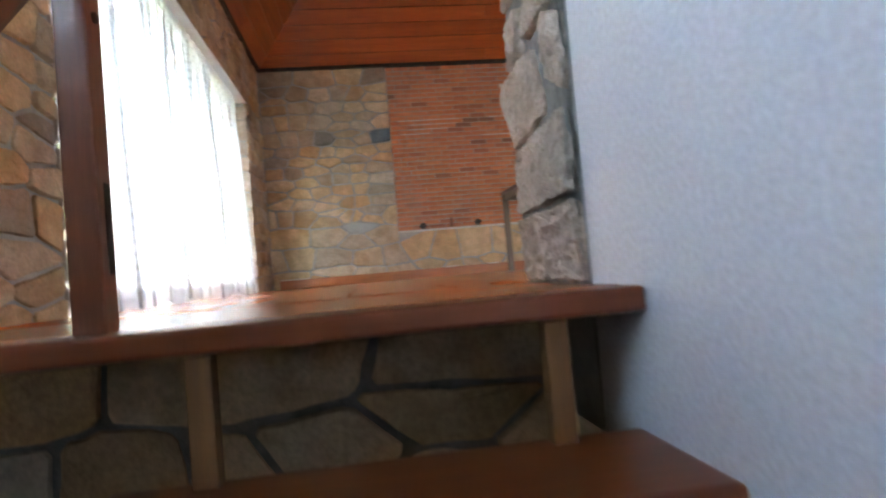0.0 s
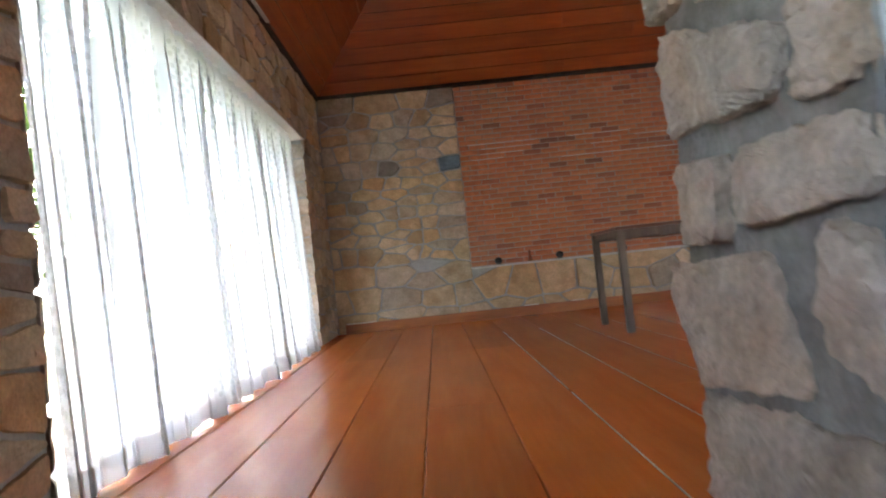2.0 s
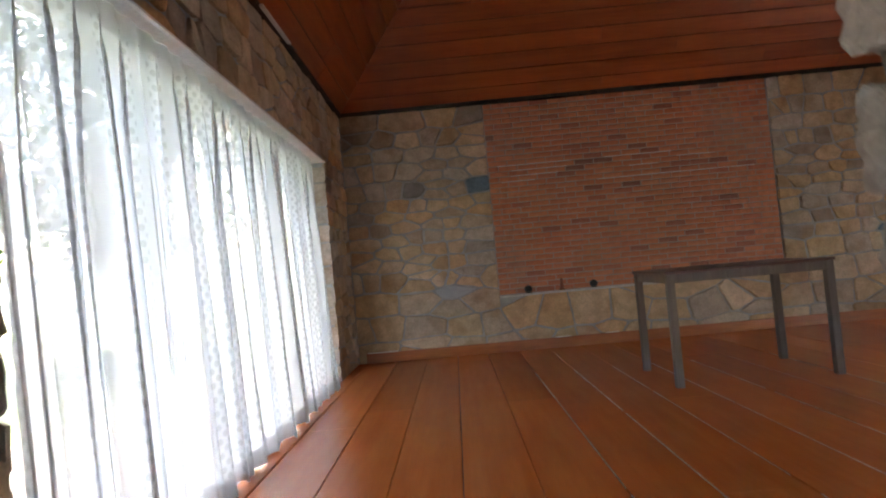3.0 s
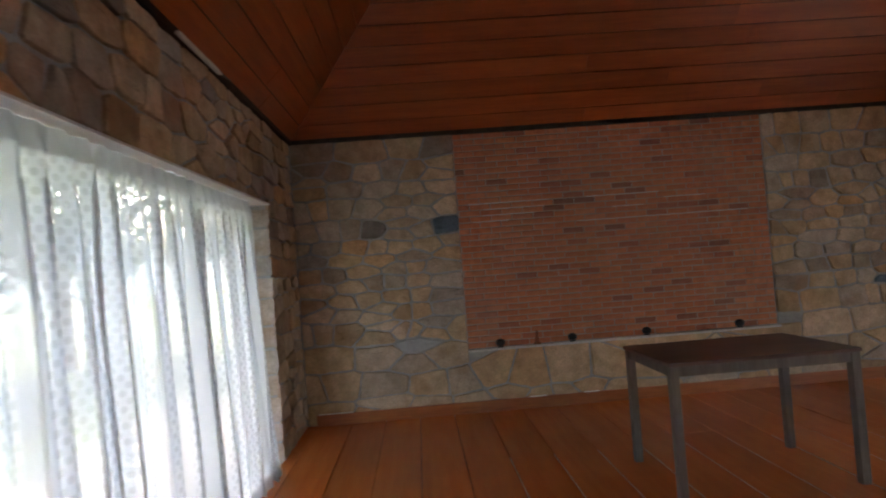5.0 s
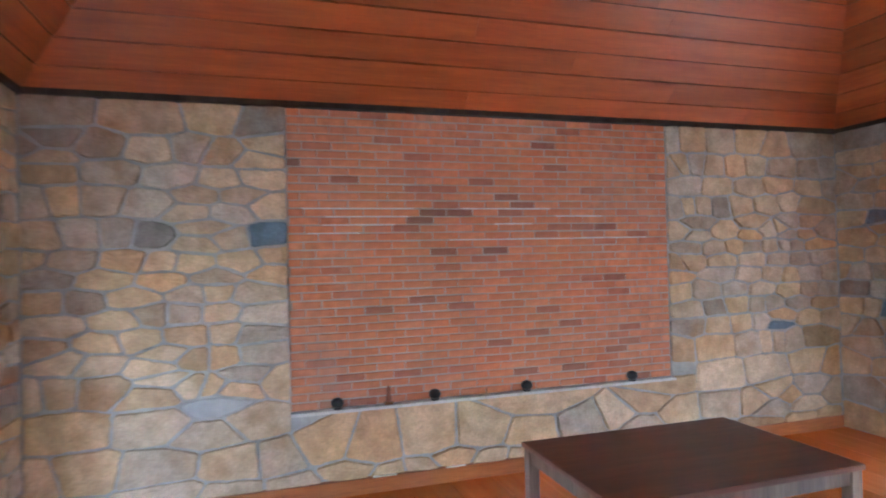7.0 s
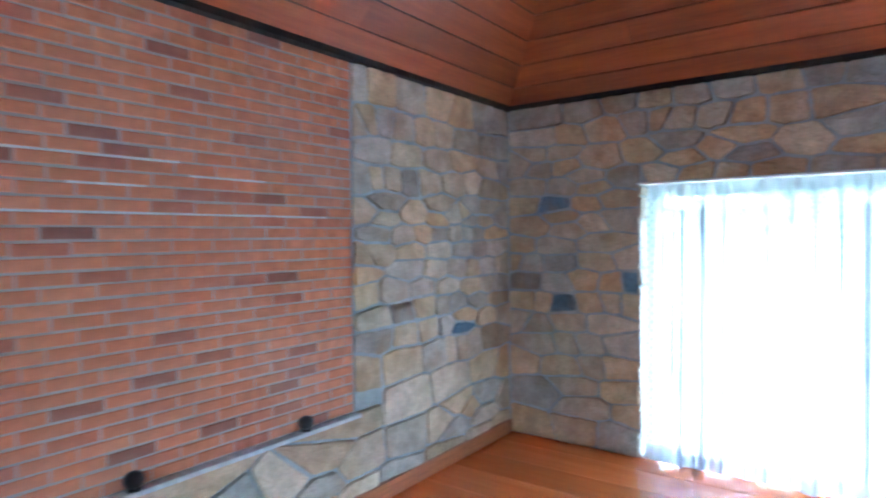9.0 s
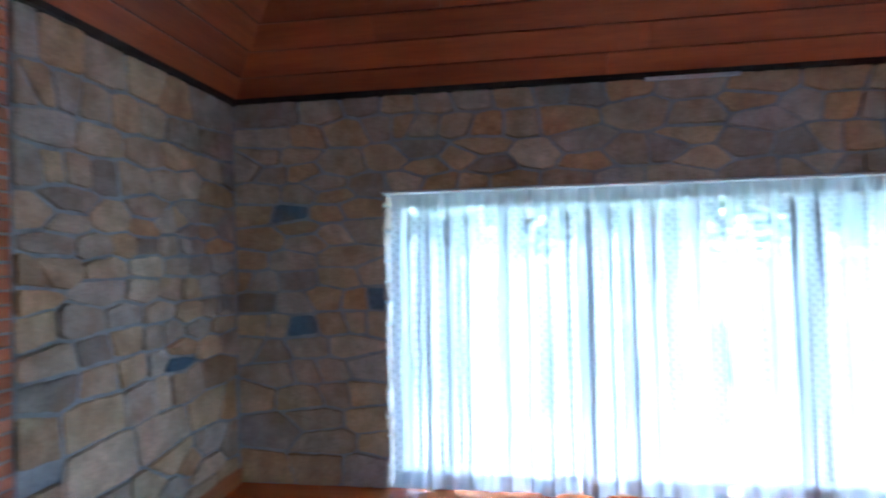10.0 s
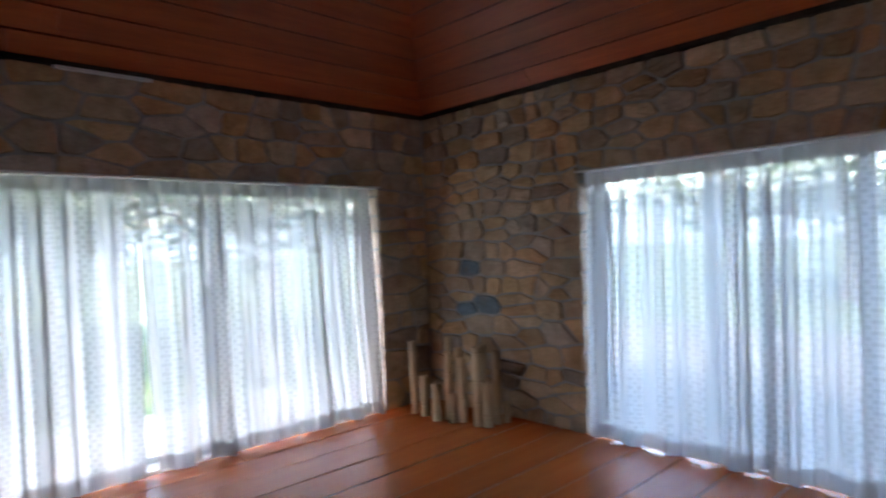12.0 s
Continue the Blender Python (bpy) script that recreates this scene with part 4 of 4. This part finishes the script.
def tree(x, y, height, seed):
    """A broad garden tree: tapered trunk, limbs, and a loose crown of single leaves in clumps."""
    rng = random.Random(seed)
    root = tagged(new("tree"), "tall leafy green tree beyond the terrace, blocking low sky light", "tree", "trees beyond the terrace")
    root.location = (x, y, -0.36)
    bm = bmesh.new()

    def limb(a, b, r0, r1):
        d = (b - a).normalized()
        s = d.cross(Vector((0.31, 0.2, 0.9))).normalized()
        o = s.cross(d)
        A = [bm.verts.new(a + (s * math.cos(t) + o * math.sin(t)) * r0) for t in (0, 1.05, 2.09, 3.14, 4.19, 5.24)]
        B = [bm.verts.new(b + (s * math.cos(t) + o * math.sin(t)) * r1) for t in (0, 1.05, 2.09, 3.14, 4.19, 5.24)]
        for i in range(6):
            j = (i + 1) % 6
            bm.faces.new((A[i], A[j], B[j], B[i]))
    fork = Vector((rng.uniform(-0.2, 0.2), rng.uniform(-0.2, 0.2), height * 0.3))
    limb(Vector((0, 0, 0)), fork, 0.2, 0.13)
    tips = []
    for k in range(16):
        a = k * 2.4 + rng.uniform(-0.3, 0.3)
        r = height * rng.uniform(0.12, 0.36)
        tip = Vector((math.cos(a) * r, math.sin(a) * r, height * rng.uniform(0.3, 0.95)))
        limb(fork.lerp(tip, 0.0), tip, 0.07, 0.015)
        tips.append(tip)
    part("trunk", bm, M_BARK, root)
    verts, faces = [], []
    for k in range(5200):
        tip = rng.choice(tips)
        p = fork.lerp(tip, rng.uniform(0.45, 1.08)) + Vector((rng.gauss(0, 0.42), rng.gauss(0, 0.42), rng.gauss(0, 0.34)))
        a, t, s = rng.uniform(0, 6.28), rng.uniform(-0.9, 0.9), rng.uniform(0.08, 0.16)
        u = Vector((math.cos(a), math.sin(a), t)).normalized()
        w = u.cross(Vector((0.3, 0.2, 1))).normalized()
        i = len(verts)
        verts += [tuple(p - u * s), tuple(p + w * s * 0.45), tuple(p + u * s), tuple(p - w * s * 0.45)]
        faces.append((i, i + 1, i + 2, i + 3))
    me = bpy.data.meshes.new("crown")
    me.from_pydata(verts, [], faces)
    me.materials.append(M_LEAF)
    crown = new("crown", me)
    crown.parent = root
    return root


first_tree = tree(12.2, 4.6, 7.5, 301)
# trees to the west and south are added to cut the sky's light
for tx, ty, turn in ((11.8, 1.6, 70), (12.6, 7.8, 160), (13.0, 11.0, 250), (12.8, -1.6, 20), (16.5, 3.2, 120), (16.8, 6.6, 210), (5.4, -11.5, 40), (1.2, -13.5, 140), (9.0, -14.0, 290), (-8.8, 0.5, 200), (-9.4, 4.2, 330), (-8.6, 7.6, 60), (-9.8, 11.4, 110), (-6.2, 9.4, 15), (-5.4, 13.5, 95), (-7.4, 16.0, 170), (-3.2, 17.0, 230), (-6.4, 5.8, 280)):
    copy_thing(first_tree, pose(tx, ty, -0.36, 0, 0, turn))


def terrace_rail():
    root = tagged(new("terrace_railing"), "thin pale metal railing outside the end window", "railing")
    root.location = (3.0, -0.3, -0.06)
    for i in range(5):
        part("post", lathe([(0.008, 0.0), (0.008, 0.3)], 10, pose(-2 + i, 0, 0)), M_METAL, root)
    for z in (0.3,):
        part("rail", lathe([(0.009, 0), (0.009, 4.1)], 10, pose(-2.05, 0, z, 0, 90, 0)), M_METAL, root)
    return root


terrace_rail()


# ---- stones and bricks ----
def north_place(u, v, d):
    return (u, YN + PROUD - d, v)


def west_place(u, v, d):
    return (XW - PROUD + d, u, v)


def east_place(u, v, d):
    return (XE + PROUD - d, u, v)


def south_place(u, v, d):
    return (u, YS - PROUD + d + (0.05 if u < S_WIN[0] else 0.0), v)


def under_place(u, v, d):
    return (u, NOSE + 0.42 - d, v)


north = stone_cells(XW, XE, 0.0, HIGH, [(PANEL[0], PANEL[1], PANEL[2], 3)], 21, 0.5, 1.06)
stonework(wall_north, north, north_place, 1, ((5.1, 0.87, M_STONE_BLUE), (0.77, 1.75, M_STONE_BLUE), (0.22, 1.8, M_STONE_DARK), (0.43, 0.68, M_PATCH), (0.58, 0.68, M_PATCH)))
west = stone_cells(0.2, YN, -1.2, HIGH, [(W_WIN[0], W_WIN[1], 0, LINTEL), (NOSE + 0.42, 9, -2, 0), (-9, 0.75, -9, 9)], 33, 0.0, 1.1)
stonework(wall_west, west, west_place, 2)
east = stone_cells(YS, YN, 0.0, HIGH, [(E_WIN[0], E_WIN[1], 0, LINTEL)], 45, 0.3, 1.05)
stonework(wall_east, east, east_place, 3, ((7.46, 1.91, M_STONE_BLUE), (6.78, 1.316, M_STONE_BLUE), (7.24, 1.15, M_STONE_BLUE), (4.23, 2.28, M_STONE_PALE)))
south = stone_cells(PILLAR_X + 0.03, XE, 0.0, HIGH, [(S_WIN[0], S_WIN[1], 0, S_LINTEL)], 57, 0.0, 0.95, 0.95)
stonework(wall_south, south, south_place, 4, ((4.93, 0.88, M_STONE_BLUE), (5.33, 0.82, M_STONE_BLUE), (5.1, 1.25, M_STONE_BLUE)))
under = stone_cells(XW, PLASTER_X, -1.2, -0.05, [], 69, 0.0, 1.2)
stonework(wall_under, under, under_place, 5)


def jamb(wall, place, width, seed):
    """Squared pale blocks one above the other up the side of an opening."""
    rng = random.Random(seed)
    cells = []
    z = 0.0
    while z < LINTEL - 0.06:
        h = min(rng.uniform(0.12, 0.24), LINTEL - 0.012 - z)
        split = width if rng.random() < 0.6 else width * rng.uniform(0.4, 0.7)
        for a, b in ((0.0, split), (split + 0.01, width)):
            if b - a > 0.03:
                cells.append([Vector((a, z)), Vector((b, z + rng.uniform(-0.006, 0.006))), Vector((b, z + h - 0.012)), Vector((a, z + h - rng.uniform(0.008, 0.02)))])
        z += h
    stonework(wall, cells, place, seed, (), (0.006, 0.016), M_STONE_PALE)


jamb(wall_west, lambda u, v, d: (XW - u, W_WIN[1] - d, v), 0.19, 71)
jamb(wall_west, lambda u, v, d: (XW - u, W_WIN[0] + d, v), 0.19, 72)
jamb(wall_east, lambda u, v, d: (XE + u, E_WIN[1] - d, v), 0.19, 73)
jamb(wall_east, lambda u, v, d: (XE + u, E_WIN[0] + d, v), 0.19, 74)
jamb(wall_south, lambda u, v, d: (S_WIN[1] - d, YS - u, v), 0.19, 75)

# blocks of the pillar's side, as (depth into the wall, height) corners
PILLAR_BLOCKS = [
    ((1.865, 0.01), (2.075, 0.01), (2.07, 0.17), (1.9, 0.17)), ((1.66, 0.01), (1.84, 0.01), (1.875, 0.165), (1.665, 0.175)),
    ((1.675, 0.19), (2.07, 0.185), (2.07, 0.35), (1.69, 0.375)), ((1.8, 0.395), (2.07, 0.365), (2.09, 0.55), (1.84, 0.56)),
    ((1.665, 0.4), (1.76, 0.455), (1.72, 0.59), (1.665, 0.575)), ((1.655, 0.61), (1.885, 0.59), (1.9, 0.695), (1.67, 0.69)),
    ((1.935, 0.572), (2.085, 0.578), (2.092, 0.705), (1.915, 0.692)), ((1.79, 0.73), (2.095, 0.75), (2.095, 0.92), (1.76, 0.81)),
    ((1.66, 0.715), (1.755, 0.712), (1.735, 0.82), (1.66, 0.8)), ((2.0, 0.94), (2.1, 0.93), (2.105, 1.06), (1.97, 1.01)),
    ((1.66, 0.83), (1.93, 0.9), (1.94, 0.97), (1.66, 0.98))]


def pillar_stones():
    """Rough hewn blocks on the end of the wall by the stairs."""
    rng = random.Random(81)
    cells = [[Vector(p) for p in quad] for quad in PILLAR_BLOCKS] + stone_cells(PILLAR_S, YS + 0.05, 1.075, HIGH, [], 87, 0.0, 1.0)

    def place(u, v, d):
        return (PILLAR_X + 0.016 - d, u, v)
    for poly in cells:
        mid = sum(poly, Vector((0, 0))) / len(poly)
        poly = [mid + (p - mid) * 1.05 for p in poly]
        bm = stone_mesh(poly, rng.uniform(0.026, 0.036), rng, place, 0.006)
        bmesh.ops.triangulate(bm, faces=[f for f in bm.faces if len(f.verts) > 4])
        bmesh.ops.subdivide_edges(bm, edges=bm.edges, cuts=3, use_grid_fill=True)
        bm.normal_update()
        for v in bm.verts:
            p = v.co
            k = 0.006 * noise.noise(p * 11) - 0.009 * abs(noise.noise(p * 30)) + 0.006 * noise.noise(p * 75)
            v.co = p + v.normal * k
        part("stone", bm, M_STONE_HEWN, wall_south, "rough pale hewn stone block")


pillar_stones()


def pillar_mortar():
    """A lumpy bed of mortar between the pillar's blocks."""
    bm = bmesh.new()
    nu, nv, top = 40, 130, 1.6
    rows = []
    for j in range(nv + 1):
        row = []
        for i in range(nu + 1):
            u, v = PILLAR_S + (YS + 0.03 - PILLAR_S) * i / nu, top * j / nv
            p = Vector((u, v, 0))
            lump = 0.007 * noise.noise(p * 9) + 0.005 * noise.noise(p * 31) + 0.003 * noise.noise(p * 70)
            row.append(bm.verts.new((PILLAR_X + 0.006 - lump, u, v)))
        rows.append(row)
    for a, b in zip(rows, rows[1:]):
        for i in range(nu):
            bm.faces.new((a[i], b[i], b[i + 1], a[i + 1]))
    part("mortar_bed", bm, M_MORTAR_DARK, wall_south, "rough dark grey mortar between the blocks", True)


pillar_mortar()


def brick_shape(length, height, jut):
    """Verts and faces of one brick, front towards -y, with worn edges."""
    e, d = 0.004, 0.03
    hx, hz = length / 2, height / 2
    rings = []
    for x, z, y in ((hx, hz, d), (hx, hz, -jut + e), (hx - e, hz - e, -jut)):
        rings.append([(-x, y, -z), (x, y, -z), (x, y, z), (-x, y, z)])
    verts = [p for r in rings for p in r]
    faces = []
    for k in range(2):
        for i in range(4):
            j = (i + 1) % 4
            faces.append((k * 4 + i, k * 4 + j, k * 4 + 4 + j, k * 4 + 4 + i))
    faces.append((8, 9, 10, 11))
    return verts, faces


def brick_panel():
    rng = random.Random(91)
    x0, x1, z0 = PANEL
    course, module, face = 0.0563, 0.2, YN + 0.025
    kinds = {}
    rest_v, rest_f = [], []
    count = 0
    k = 0
    z = z0
    while z < HIGH - 0.005:
        zz = z + course / 2
        x = x0 - (module / 2 if k % 2 else 0) + rng.uniform(-0.02, 0.02)
        while x < x1 - 0.01:
            a, b = max(x, x0 + 0.002), min(x + module, x1 - 0.002)
            x += module
            if b - a < 0.03:
                continue
            ln, jut = round(b - a - rng.choice((0.006, 0.008, 0.01)), 3), rng.choice((0.002, 0.004, 0.006))
            pos = ((a + b) / 2, face + 0.004, zz + rng.uniform(-0.002, 0.002))
            if count < 300 and 1.3 < pos[0] < 3.2:
                key = (ln, jut)
                if key not in kinds:
                    me = bpy.data.meshes.new("brick")
                    me.from_pydata(*[brick_shape(ln, course - 0.0095, jut)[0], [], brick_shape(ln, course - 0.0095, jut)[1]])
                    me.materials.append(M_BRICK)
                    kinds[key] = me
                ob = new("brick", kinds[key])
                ob.parent = wall_north
                ob.location = pos
                ob.rotation_euler = (0, rng.uniform(-0.006, 0.006), 0)
                count += 1
            else:
                v, f = brick_shape(ln, course - 0.0095, jut)
                i = len(rest_v)
                rest_v += [(p[0] + pos[0], p[1] + pos[1], p[2] + pos[2]) for p in v]
                rest_f += [tuple(q + i for q in g) for g in f]
        z += course
        k += 1
    me = bpy.data.meshes.new("brickwork")
    me.from_pydata(rest_v, [], rest_f)
    me.materials.append(M_BRICK_REST)
    ob = new("brickwork", me)
    ob.parent = wall_north
    tagged(ob, "red brick courses in pale mortar", kind="stuff")
    part("brick_mortar", box((x0 + 0.001, YN + 0.0305, z0), (x1 - 0.001, YN + 0.0348, HIGH + 0.02)), M_BRICK_MORTAR, wall_north, "pale grey brick mortar")
    for a, b, zc in ((2.1, 3.75, 1.7), (1.06, 1.84, 1.935), (1.22, 1.8, 1.88), (1.2, 1.7, 1.825), (2.2, 2.9, 1.935), (2.95, 3.35, 1.88), (1.1, 1.45, 1.77), (2.45, 2.75, 1.82)):
        zj = z0 + round((zc - z0) / course) * course
        part("pale_joint", box((a, YN + 0.0265, zj - 0.0042), (b, YN + 0.0303, zj + 0.0042)), M_PALE_JOINT, wall_north, "pale chalky mortar joint")
    bm = box((x0, YN - 0.034, z0 - 0.022), (x1, YN + 0.026, z0 + 0.001), 0.006)
    part("ledge", bm, M_PALE_JOINT, wall_north, "grey cement ledge below the brick panel")


brick_panel()
